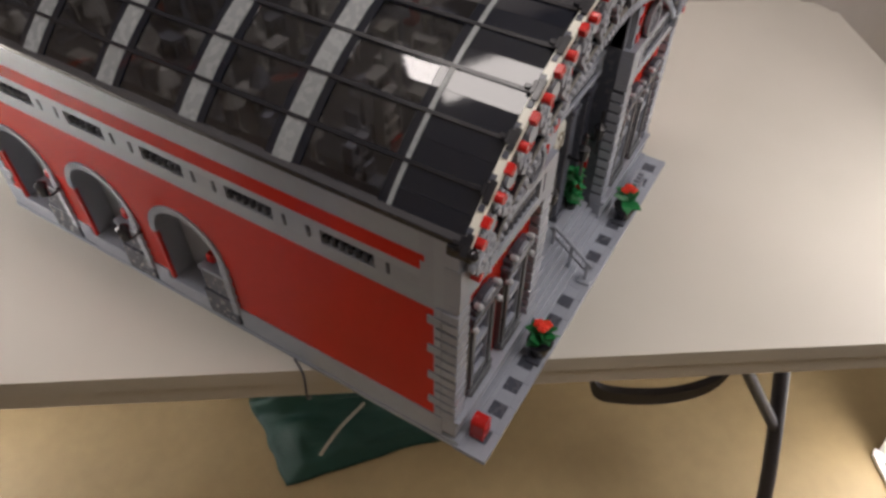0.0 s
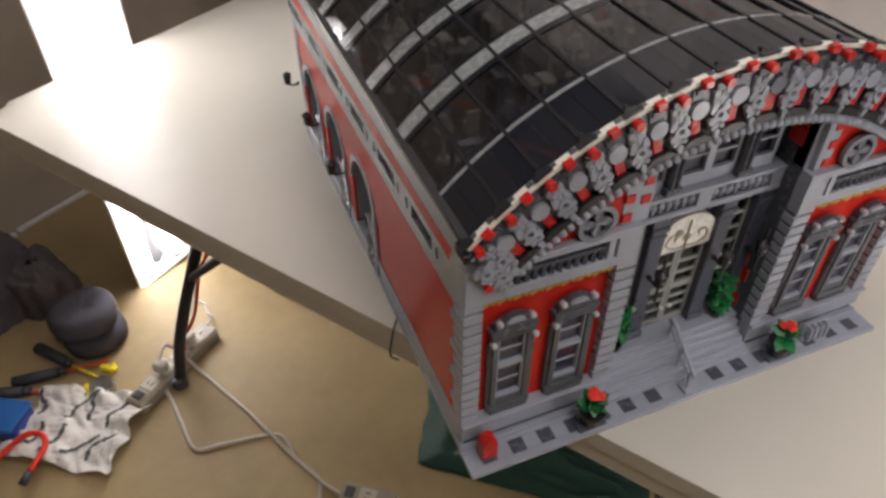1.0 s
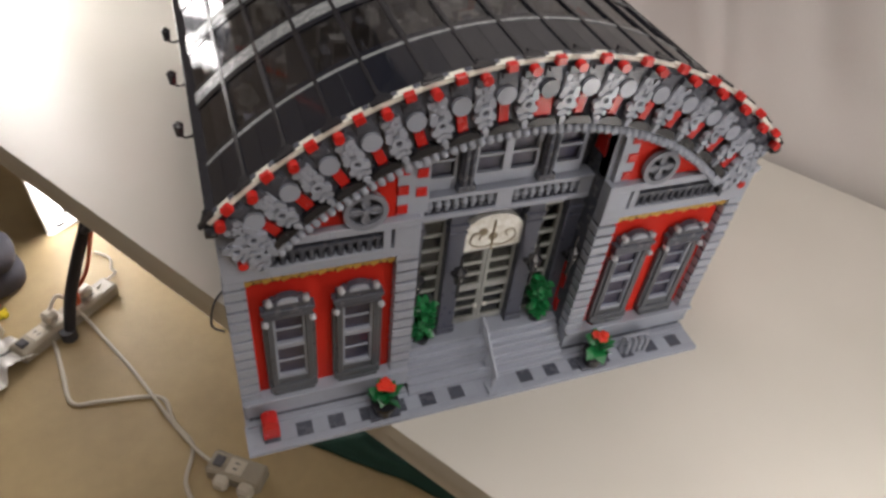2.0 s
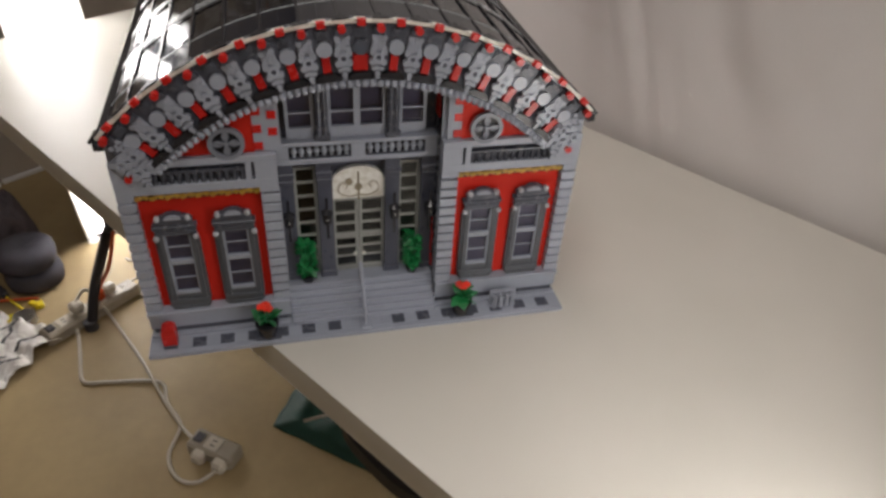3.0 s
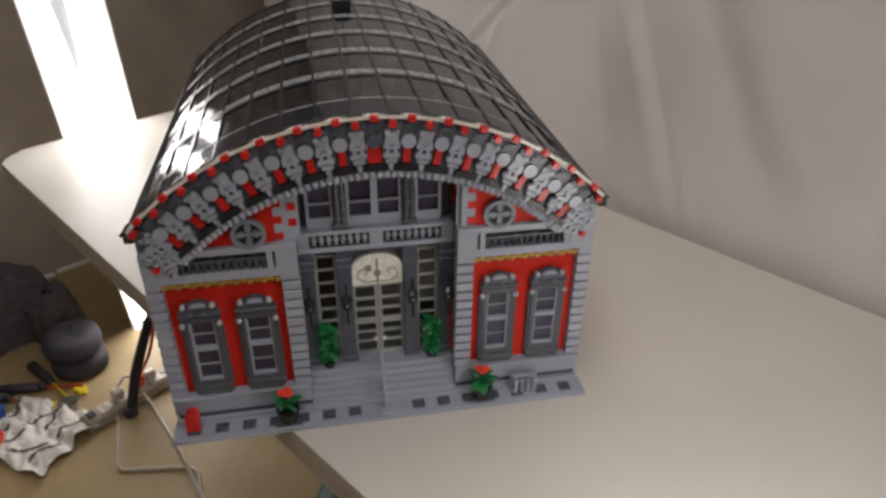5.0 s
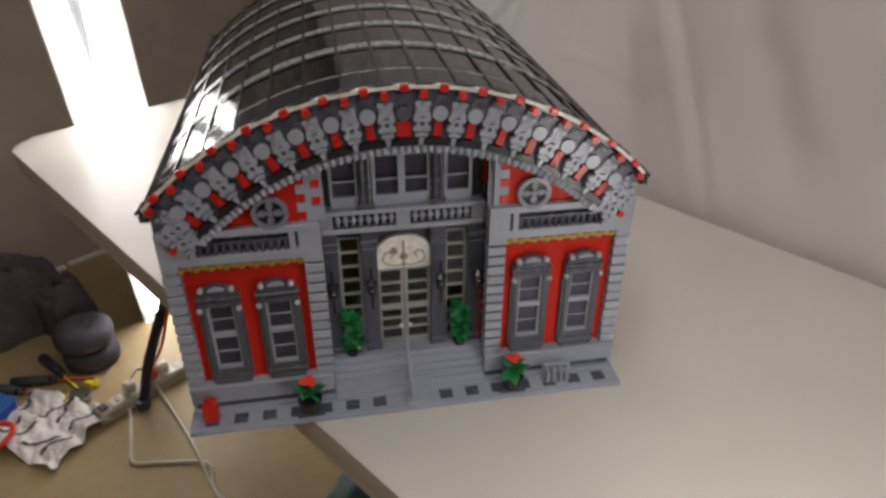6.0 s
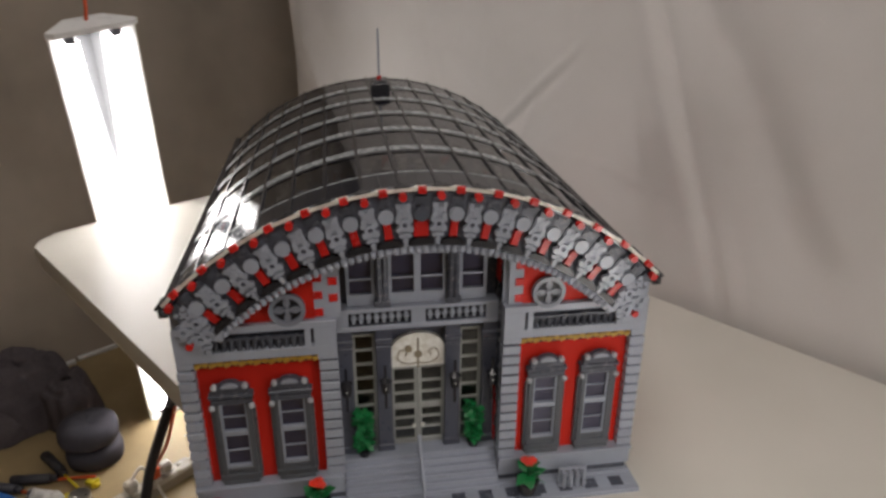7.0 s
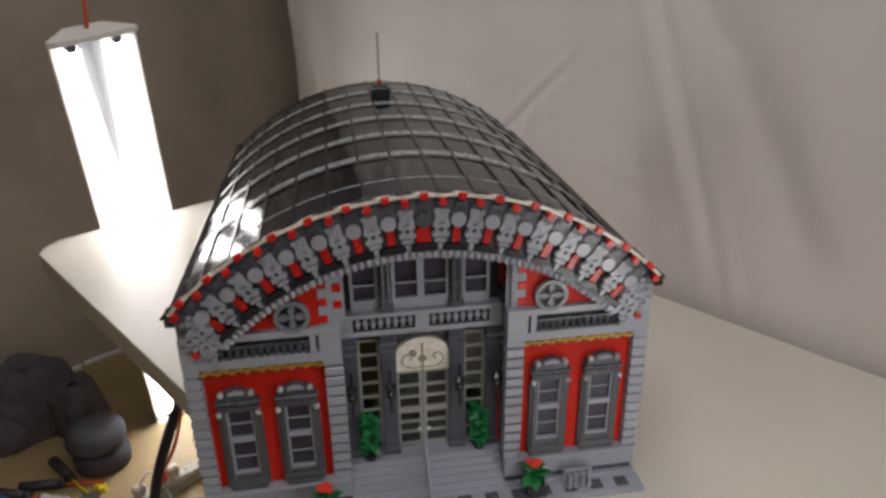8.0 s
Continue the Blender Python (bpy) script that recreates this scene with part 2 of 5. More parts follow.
# ---- room ----
def build_room():
    bm = B()
    c = tp(-0.1, 0.3, 0)
    bx(bm, -1.82, -2.4, -0.05, 2.6, 1.17, 0.0)
    tagged(part("floor", bm, FLOOR, m=pose(c.x, c.y, 0, 0, 0, TURN_T)), "worn tan floor with faint stains", "floor", kind="structure")
    H = 2.45
    bm = B()
    bx(bm, -1.82, -2.4, H, 2.6, 1.17, H + 0.05)
    tagged(part("ceiling", bm, CEIL, m=pose(c.x, c.y, 0, 0, 0, TURN_T)), "plain pale ceiling", "ceiling", kind="structure")
    # walls: behind the lamp, behind the sheet, and two that close the room
    for name, s0, s1, n0, n1 in (("wall_west", -1.92, -1.795, -2.1, 0.305), ("wall_west_2", -1.92, -1.805, 0.305, 1.47), ("wall_north", -1.80, 2.5, 1.35, 1.47),
                                 ("wall_east", 2.38, 2.5, -2.1, 1.35), ("wall_south", -1.79, 2.38, -2.1, -1.98)):
        bm = B()
        bx(bm, s0, n0, 0.0, s1, n1, H)
        tagged(part(name, bm, WALLPAINT, m=pose(0, 0, 0, 0, 0, TURN_T)), "dull grey painted basement wall", "wall", kind="structure")
    bm = B()
    bx(bm, -1.804, 0.31, 0.0, -1.790, 1.35, 0.016, 0.003)
    bx(bm, -1.794, -1.98, 0.0, -1.780, 0.30, 0.016, 0.003)
    tagged(part("baseboard", bm, FIXTURE, m=pose(0, 0, 0, 0, 0, TURN_T)), "thin pale strip along the foot of the wall", "baseboard", kind="structure")


build_room()


def build_sheet():
    """The hanging backdrop, with loose folds that lean."""
    bm = B()
    S0, S1, Z0, Z1 = -1.20, 0.98, 0.30, 2.3
    nx, nz = 320, 220
    rows = []
    for j in range(nz + 1):
        z = Z0 + (Z1 - Z0) * j / nz
        row = []
        for i in range(nx + 1):
            s = S0 + (S1 - S0) * i / nx
            u = s + 0.54 * (z - 0.74)
            w = 0.0035 * math.sin(u * 9.5 + 0.4) + 0.0025 * math.sin(u * 23 + 1.3 * z) + 0.0012 * math.sin((s + 0.2 * z) * 47 + 2 * z)
            w += 0.028 * noise.noise(Vector((s * 1.8, z * 1.2, 0.3))) + 0.005 * noise.noise(Vector((s * 7, z * 4, 2.3))) + 0.0015 * noise.noise(Vector((s * 26, z * 17, 5.3)))
            rip = max(0.0, noise.noise(Vector((s * 2.2, z * 2.0, 8.1))))
            w += 0.0035 * rip * math.sin((s + 0.35 * z) * 95 + 5 * noise.noise(Vector((s * 4, z * 3, 1.1))))
            d = s - (0.028 - 0.40 * (z - 1.047))
            w += 0.005 * math.exp(-(d / 0.016) ** 2) - 0.004 * math.exp(-((d + 0.034) / 0.02) ** 2)
            d = s - (0.138 - 0.60 * (z - 1.1))
            w += 0.009 * math.exp(-(d / 0.045) ** 2)
            d = s - (0.161 - 0.35 * (z - 0.854))
            w += 0.005 * math.exp(-(d / 0.018) ** 2) * max(0.0, min(1.0, (1.02 - z) * 5))
            d = s - (-0.21 - 0.30 * (z - 0.80))
            w += 0.004 * math.exp(-(d / 0.02) ** 2) * max(0.0, min(1.0, (1.0 - z) * 5))
            for c, k in ((0.46, -0.35), (0.66, -0.5), (-0.62, -0.3)):
                d = s - (c + k * (z - 1.0))
                w += 0.004 * math.exp(-(d / 0.035) ** 2)
            along = (s + 0.392) * 0.72 + (z - 1.004) * 0.69
            off = (s + 0.392) * -0.69 + (z - 1.004) * 0.72
            if -0.02 < along < 0.26:
                w -= 0.0055 * math.exp(-(off / 0.006) ** 2) * min(1.0, (0.27 - along) * 12)
                w += 0.0035 * math.exp(-((off + 0.014) / 0.009) ** 2) * min(1.0, (0.27 - along) * 8)
            d = s - (-0.345 + 0.05 * math.sin((z - 0.98) * 9))
            w -= 0.005 * math.exp(-(d / 0.008) ** 2) * max(0.0, 1 - abs(z - 1.00) / 0.09)
            d = z - (0.955 - 0.10 * (s + 0.2) + 0.006 * math.sin(s * 31))
            w -= 0.003 * math.exp(-(d / 0.006) ** 2) * max(0.0, 1 - abs(s + 0.12) / 0.2)
            crumple = noise.noise(Vector((s * 2.6 + 4.0, z * 2.1, 6.6)))
            w += 0.0016 * (0.6 + crumple) * (1 - 2 * abs(noise.noise(Vector((s * 13 + 3 * z, z * 8, 11.0)))))
            w += 0.0009 * (1 - 2 * abs(noise.noise(Vector((s * 34, z * 21 + 4 * s, 3.7)))))
            fade = max(0.45, min(1.0, (z - 0.66) / 0.25))
            row.append(bm.verts.new(tp(s, 0.930 + w * fade, z)))
        rows.append(row)
    for a, b in zip(rows, rows[1:]):
        for i in range(nx):
            bm.faces.new((a[i], a[i + 1], b[i + 1], b[i]))
    ob = tagged(part("backdrop_sheet", bm, CLOTH, smooth=True), "off-white cotton sheet hung in loose folds behind the table", "sheet")
    sol = ob.modifiers.new("thickness", "SOLIDIFY")
    sol.thickness = 0.003


build_sheet()


# ---- table ----
def rounded_rect(x0, y0, x1, y1, r, n=8):
    out = []
    for cx, cy, a0 in ((x1 - r, y1 - r, 0), (x0 + r, y1 - r, 90), (x0 + r, y0 + r, 180), (x1 - r, y0 + r, 270)):
        for k in range(n + 1):
            a = radians(a0 + 90 * k / n)
            out.append((cx + r * math.cos(a), cy + r * math.sin(a)))
    return out


def slab(bm, outline, z0, z1):
    a = [bm.verts.new((x, y, z0)) for x, y in outline]
    b = [bm.verts.new((x, y, z1)) for x, y in outline]
    n = len(a)
    bm.faces.new(a[::-1])
    top = bm.faces.new(b)
    for i in range(n):
        bm.faces.new((a[i], a[(i + 1) % n], b[(i + 1) % n], b[i]))
    return top


def build_table():
    S0, S1, N0, N1 = -1.082, 0.735, 0.113, 0.895
    t = root("folding_table", "white plastic folding table with dark steel legs", "table", pose(0, 0, 0, 0, 0, TURN_T))
    bm = B()
    top = slab(bm, rounded_rect(S0, N0, S1, N1, 0.055), TABLE_Z - 0.024, TABLE_Z)
    bmesh.ops.bevel(bm, geom=list(top.edges), offset=0.013, segments=4, affect="EDGES", profile=0.5)
    part("tabletop", bm, TABLETOP, t, "speckled off-white plastic top")
    bm = B()
    o = rounded_rect(S0 + 0.003, N0 + 0.003, S1 - 0.003, N1 - 0.003, 0.053)
    i = rounded_rect(S0 + 0.03, N0 + 0.03, S1 - 0.03, N1 - 0.03, 0.03)
    ov = [[bm.verts.new((x, y, z)) for x, y in o] for z in (TABLE_Z - 0.052, TABLE_Z - 0.024)]
    iv = [[bm.verts.new((x, y, z)) for x, y in i] for z in (TABLE_Z - 0.052, TABLE_Z - 0.024)]
    n = len(o)
    for k in range(n):
        q = (k + 1) % n
        bm.faces.new((ov[0][k], ov[0][q], ov[1][q], ov[1][k]))
        bm.faces.new((iv[0][k], iv[1][k], iv[1][q], iv[0][q]))
        bm.faces.new((ov[0][k], iv[0][k], iv[0][q], ov[0][q]))
    part("edge_skirt", bm, TABLEEDGE, t, "off-white moulded edge")
    # splayed legs: each rises from a wide foot and leans in toward the middle of the table
    rise = ((0.195, 0.0), (0.228, 0.10), (0.268, 0.20), (0.310, 0.30), (0.350, 0.40), (0.392, 0.50), (0.432, 0.60), (0.470, 0.69))
    west = (-0.934, -0.940, -0.932, -0.918, -0.902, -0.887, -0.873, -0.860)
    east = (0.590, 0.586, 0.580, 0.572, 0.562, 0.552, 0.542, 0.532)
    for along, foot_s, brace in ((west, -0.934, ((-0.921, 0.300, 0.280), (-0.48, 0.350, 0.70))), (east, 0.590, ((0.572, 0.285, 0.245), (0.30, 0.300, 0.70)))):
        for near in (True, False):
            def across(n):
                return n if near else N0 + N1 - n
            bm = B()
            tube(bm, curve_pts([(q, across(n), z) for q, (n, z) in zip(along, rise)], 5), 0.0135, 10)
            leg = part("leg", bm, LEGMETAL, t, smooth=True)
            bm = B()
            cyl(bm, (foot_s, across(0.195), 0.014), 0.018, 0.028, seg=14)
            part("rubber_foot", bm, RUBBER, leg)
            bm = B()
            tube(bm, [(q, across(n), z) for q, n, z in brace], 0.010, 8)
            part("brace", bm, LEGMETAL, t, smooth=True)
        bm = B()
        bx(bm, along[-1] - 0.03, 0.40, 0.685, along[-1] + 0.03, 0.59, 0.728, 0.006)
        part("leg_bracket", bm, LEGMETAL, t)
    # carrying handle under the long edge
    bm = B()
    path = curve_pts([(0.146, N0 + 0.044, 0.726), (0.148, N0 + 0.044, 0.655), (0.162, N0 + 0.043, 0.606), (0.200, N0 + 0.042, 0.589), (0.256, N0 + 0.041, 0.586),
                      (0.300, N0 + 0.042, 0.600), (0.320, N0 + 0.043, 0.628), (0.327, N0 + 0.044, 0.680), (0.328, N0 + 0.044, 0.726)], 5)
    rings = []
    for p in path:
        rings.append([bm.verts.new((p.x, p.y + dy, p.z + dz)) for dy, dz in ((-0.005, -0.012), (0.005, -0.012), (0.005, 0.012), (-0.005, 0.012))])
    for r0, r1 in zip(rings, rings[1:]):
        for k in range(4):
            bm.faces.new((r0[k], r0[(k + 1) % 4], r1[(k + 1) % 4], r1[k]))
    bm.faces.new(rings[0]); bm.faces.new(rings[-1])
    part("handle", bm, LEGMETAL, t, "black plastic carrying handle", smooth=False)
    return t


build_table()


# ---- lamps ----
def shop_light(foot, top, glow_mat, cord=True):
    """A two-tube strip light standing on the floor and leaning on the table's end; its tubes face +x of its own axes."""
    a, b = tp(*foot), tp(*top)
    up = (b - a).normalized()
    side = TB if b.dot(TA) > a.dot(TA) else -TB
    side = (side - up * side.dot(up)).normalized()
    face = side.cross(up)
    m = Matrix((face, side, up)).transposed().to_4x4()
    m.translation = a
    r = root("strip_light", "white two-tube strip light leaning against the table end, lit", "lamp", m, group="strip lights")
    h = (b - a).length
    W = 0.089
    bm = B()
    # hood: a shallow trapezoid tray
    outline = [(-0.035, -0.035), (-0.035, 0.035), (0.0, W), (0.004, W), (0.004, W - 0.004), (-0.028, 0.033), (-0.028, -0.033), (0.004, -W + 0.004), (0.004, -W), (0.0, -W)]
    a = [bm.verts.new((x, y, 0.012)) for x, y in outline]
    c = [bm.verts.new((x, y, h - 0.012)) for x, y in outline]
    k = len(a)
    for i in range(k):
        bm.faces.new((a[i], a[(i + 1) % k], c[(i + 1) % k], c[i]))
    bm.faces.new(a); bm.faces.new(c[::-1])
    part("hood", bm, FIXTURE, r, "white enamelled reflector")
    # taper imitates the tubes' glare closing over the cover; its grey is painted shade
    for z_tip, z_end in ((0.72 * h, h - 0.013), (0.17 * h, 0.013)):
        bm = B()
        lo = [bm.verts.new(v) for v in ((-0.027, -0.004, z_tip), (-0.027, 0.004, z_tip), (-0.021, 0.0, z_tip))]
        hi = [bm.verts.new(v) for v in ((-0.027, -0.026, z_end), (-0.027, 0.026, z_end), (-0.012, 0.0, z_end))]
        bm.faces.new(lo[::-1]); bm.faces.new(hi)
        for k in range(3):
            bm.faces.new((lo[k], lo[(k + 1) % 3], hi[(k + 1) % 3], hi[k]))
        part("spine", bm, SPINE, r, "cover between the tubes, greyed and tapered for shade and glare")
    bm = B()
    cyl(bm, (-0.020, 0, 0.30 * h), 0.006, 0.02, "X", 10)
    part("screw", bm, RUBBER, r)
    for zz in (0.0, h - 0.012):
        bm = B()
        slab(bm, [(-0.04, -0.04), (0.012, -W - 0.004), (0.022, -W + 0.01), (0.022, W - 0.01), (0.012, W + 0.004), (-0.04, 0.04)], zz, zz + 0.012)
        part("end_cap", bm, FIXTURE, r)
    for y in (-0.047, 0.047):
        bm = B()
        cyl(bm, (-0.003, y, h / 2), 0.018, h - 0.07, seg=16)
        tb = part("tube", bm, glow_mat, r, "glowing white tube", smooth=True)
        for zz in (0.024, h - 0.024):
            bm = B()
            bx(bm, -0.010, y - 0.010, zz - 0.010, 0.010, y + 0.010, zz + 0.010, 0.002)
            part("socket", bm, RUBBER, tb)
    if cord:
        inv = m.inverted()
        bm = B()
        tube(bm, curve_pts([(-0.02, 0, h - 0.005), inv @ (b + Vector((0, 0, 0.12))), inv @ (b + TA * -0.05 + Vector((0, 0, 0.6))), inv @ (b + TA * -0.09 + Vector((0, 0, 1.24)))], 4), 0.004, 8)
        part("cord", bm, ORANGE, r, "red hanging cord", smooth=True)
    return r


shop_light((-1.302, 0.452, 0.005), (-0.977, 0.300, 1.200), TUBE)
shop_light((0.912, 0.253, 0.005), (0.672, 0.240, 1.200), TUBE_FAR)


def ceiling_lamp(s, n, power, turn):
    b = tp(s, n, 2.40)
    r = root("ceiling_light", "assumed long white ceiling light, lit", "lamp", pose(b.x, b.y, b.z, 0, 0, turn), group="ceiling lights")
    bm = B()
    bx(bm, -0.62, -0.16, 0.0, 0.62, 0.16, 0.05, 0.006)
    part("housing", bm, FIXTURE, r)
    d = bpy.data.lights.new("tube_light", "AREA")
    d.shape, d.size, d.size_y, d.energy, d.color = "RECTANGLE", 1.2, 0.30, power, (1.0, 0.95, 0.895)
    o = new("tube_light", d)
    o.parent = r
    o.matrix_local = pose(0, 0, -0.005)


ceiling_lamp(-0.12, 0.37, LAMP_POWER * 1.2, TURN_T)
# unseen lamp, added and placed to brighten the station's front
ceiling_lamp(0.75, -0.35, LAMP_POWER * 1.4, TURN_T)


# ================= the toy station =================
CX, CZ = 32.0, 2.9        # centre of the roof's arc
R_RIM, R_ROOF, R_IN = 45.3, 44.7, 37.1
STEP = 6.1                # degrees from one roof strip to the next
BACK = 86.0
FRONT = 4.25

station = root("toy_station", "toy railway station of red and grey bricks with black barrel roof", "toy building", pose(0, 0, ZS))


def sp(name, bm, material, parent=None, label="", smooth=False, m=None):
    return part(name, bm, material, parent or station, label, smooth, m, U)


def sm(name, bm, material, smooth=False):
    return mesh_of(name, bm, material, smooth, U)


def at(x, y, z, rx=0, ry=0, rz=0):
    return pose(x * U, y * U, z * U, rx, ry, rz)


def arc_xz(R, a):
    a = radians(a)
    return CX + R * math.sin(a), CZ + R * math.cos(a)


def arc_solid(bm, R0, R1, y0, y1, a0, a1, n=4):
    out = [arc_xz(R1, a0 + (a1 - a0) * k / n) for k in range(n + 1)] + [arc_xz(R0, a1 + (a0 - a1) * k / n) for k in range(n + 1)]
    a = [bm.verts.new((x, y0, z)) for x, z in out]
    b = [bm.verts.new((x, y1, z)) for x, z in out]
    m = len(out)
    for k in range(n):
        bm.faces.new((a[k], a[k + 1], a[m - 2 - k], a[m - 1 - k]))
        bm.faces.new((b[k + 1], b[k], b[m - 1 - k], b[m - 2 - k]))
    for k in range(m):
        bm.faces.new((a[k], b[k], b[(k + 1) % m], a[(k + 1) % m]))
    return bm


def mir(x, right):
    return 64 - x if right else x


def mbx(bm, right, x0, y0, z0, x1, y1, z1, bev=0.0):
    a, b = mir(x0, right), mir(x1, right)
    return bx(bm, min(a, b), y0, z0, max(a, b), y1, z1, bev)


# ---- base and pavement ----
PAVE = 1.0164            # the pavement's grid against the walls' own


def qx(x):
    return 32 + (x - 32) * PAVE


def qy(y):
    return FRONT + (y - FRONT) * PAVE


def build_base():
    bm = B()
    bx(bm, qx(0), qy(0), -0.75, qx(64), FRONT, -0.05, 0.05)
    bx(bm, -0.35, FRONT, -0.75, 64.35, BACK, -0.05)
    base = sp("baseplate", bm, GREY)
    bm = B()
    bx(bm, -0.995, -0.995, -0.05, 0.995, 0.995, 0.03, 0.03)
    dark = sm("dark_tile", bm, DGREY)
    bm = B()
    bx(bm, -0.995, -0.995, -0.05, 0.995, 0.995, 0.02, 0.03)
    light = sm("light_tile", bm, GREY)
    bm = B()
    bx(bm, -2.02, -0.485, -0.05, 2.02, 0.485, 0.02, 0.03)
    strip = sm("strip_tile", bm, GREY)
    xs = [3 + 4 * k for k in range(7)]
    xs = xs + [64 - x for x in xs]
    for x in xs:
        piece("paving_tile", dark, base, at(qx(x), qy(2.0), 0))
    x = 1.0
    while x < 64:
        if not any(abs(x - q) < 1.5 for q in xs):
            piece("paving_tile", light, base, at(qx(x), qy(2.0), 0))
        x += 2.0
    for k in range(16):
        piece("paving_tile", strip, base, at(qx(2 + 4 * k), qy(0.5), 0))
        piece("paving_tile", strip, base, at(qx(2 + 4 * k), qy(3.5), 0))
    return base


build_base()


# ---- walls ----
def wing(right):
    """One side of the front: plinth, red wall, piers with quoins, frieze and attic band."""
    w = sp("front_wall", mbx(mbx(B(), right, 0.6, 5.8, 0, 20.4, 7.6, 30.2), right, 17.6, 5.8, 30.2, 20.6, 7.6, 37.0), GREY,
           label="grey and red brick front wall")
    bm = B()
    mbx(bm, right, -0.2, 4.1, 1.5, 20.55, 6.0, 4.2, 0.05)
    mbx(bm, right, -0.25, 3.7, 4.2, 20.5, 6.0, 4.8, 0.06)
    mbx(bm, right, -0.25, 3.6, 0.0, 20.5, 6.0, 0.5, 0.05)
    sp("plinth", bm, GREY, w)
    bm = B()
    mbx(bm, right, 0.2, 4.4, 0.5, 20.4, 6.0, 1.5)
    sp("plinth_groove", bm, DGREY, w)
    bm = B()
    mbx(bm, right, 1.9, 5.5, 4.8, 18.2, 6.2, 24.0)
    sp("red_wall", bm, REDWALL, w)
    # piers: a dark core with light quoin bricks proud of it
    for x0, x1 in ((-0.27, 2.0), (18.1, 20.66)):
        bm = B()
        mbx(bm, right, x0 + 0.35, 4.6, 4.8, x1 - 0.12, 6.0, 24.4)
        sp("pier_core", bm, DGREY, w)
        bm = B()
        h = 1.24
        bx(bm, -(x1 - x0) / 2, 0, 0, (x1 - x0) / 2, 1.9, h, 0.07)
        q = sm("quoin", bm, GREY)
        for k in range(12):
            piece("quoin_brick", q, w, at(mir((x0 + x1) / 2, right), FRONT, 4.85 + 1.62 * k))
    # gold frieze over black
    bm = B()
    mbx(bm, right, 1.9, 4.9, 24.0, 18.1, 5.6, 25.1)
    fr = sp("frieze_backing", bm, BLACK, w)
    bm = B()
    bx(bm, -0.46, 0, -0.36, 0.46, 0.35, 0.36, 0.08)
    g = sm("frieze_link", bm, GOLD)
    for k in range(17):
        piece("frieze_link", g, fr, at(mir(2.3 + 0.96 * k, right), 4.62, 24.55 + (0.1 if k % 2 else -0.1), 0, 25 if k % 2 else -25, 0))
    # attic band with a sunk balustrade
    bm = B()
    mbx(bm, right, -0.12, FRONT, 24.4, 1.95, 6, 25.2)
    mbx(bm, right, 18.05, FRONT, 24.4, 20.6, 6, 25.2)
    mbx(bm, right, -0.12, FRONT, 25.2, 20.6, 6, 26.5, 0.04)
    mbx(bm, right, -0.12, FRONT, 29.2, 20.6, 6, 30.2, 0.04)
    mbx(bm, right, -0.12, FRONT, 26.5, 3.6, 6, 29.2)
    mbx(bm, right, 16.5, FRONT, 26.5, 17.3, 6, 29.2)
    mbx(bm, right, 17.7, FRONT, 26.5, 20.6, 6, 29.2)
    sp("attic_band", bm, GREY, w)
    bm = B()
    mbx(bm, right, 3.5, 5.3, 26.4, 17.8, 6.0, 29.3)
    sp("attic_recess", bm, DGREY, w)
    bm = B()
    cyl(bm, (0, 0, 0), 0.30, 1.0, seg=8)
    cyl(bm, (0, 0, 0.55), 0.42, 0.3, seg=8)
    cyl(bm, (0, 0, -0.55), 0.42, 0.3, seg=8)
    pin = sm("baluster", bm, DGREY, True)
    for k in range(13):
        piece("baluster", pin, w, at(mir(4.0 + k, right), 4.9, 27.2))
    bm = B()
    mbx(bm, right, 3.5, 4.5, 28.0, 16.5, 5.1, 28.4)
    sp("baluster_rail", bm, DGREY, w)
    # red spandrel under the arch, with teeth toward the pier
    out = [(5.4, 30.2), (18.0, 30.2), (18.0, 37.4)]
    n = 8
    for k in range(n + 1):
        x = 18.0 + (5.6 - 18.0) * k / n
        z = CZ + math.sqrt(R_IN ** 2 - (CX - x) ** 2) - 0.2
        if k:
            out.append((x, max(z, 30.25)))
    bm = B()
    prism(bm, [(mir(x, right), z) for x, z in out], 5.2, 6.2)
    sp("red_spandrel", bm, REDWALL, w)
    bm = B()
    bx(bm, -0.58, -0.05, 0, 0.58, 0.9, 1.1, 0.04)
    tooth = sm("tooth", bm, RED)
    for k in range(3):
        piece("red_tooth", tooth, w, at(mir(18.55, right), 4.9, 30.6 + 2.5 * k))
    if not right:
        for k in range(2):
            piece("red_tooth", tooth, w, at(20.5, 4.9, 32.6 + 2.4 * k))
    bm = B()
    mbx(bm, right, 18.0, 5.05, 30.2, 20.0 if right else 21.4, 6.2, 38.6)
    sp("upper_pier", bm, GREY, w)
    # rosette
    bm = B()
    rosette(bm)
    sp("rosette_ring", bm, DISCG, w, "grey round grille with a four-petal rosette", m=at(mir(14.55, right), 4.5, 32.05) @ Matrix.Scale(0.9, 4))
    for me in petal_meshes():
        piece("petal", me, w, at(mir(14.55, right), 4.5, 32.05) @ Matrix.Scale(0.9, 4))
    bm = B()
    cyl(bm, (0, -0.05, 0), 0.35, 0.5, "Y", 10)
    sp("rosette_hub", bm, DISCG, w, m=at(mir(14.55, right), 4.5, 32.05) @ Matrix.Scale(0.9, 4))
    bm = B()
    cyl(bm, (0, 0, 0), 2.2, 0.2, "Y", 24)
    sp("rosette_back", bm, BLACK, w, m=at(mir(14.55, right), 5.0, 32.05) @ Matrix.Scale(0.9, 4))
    return w


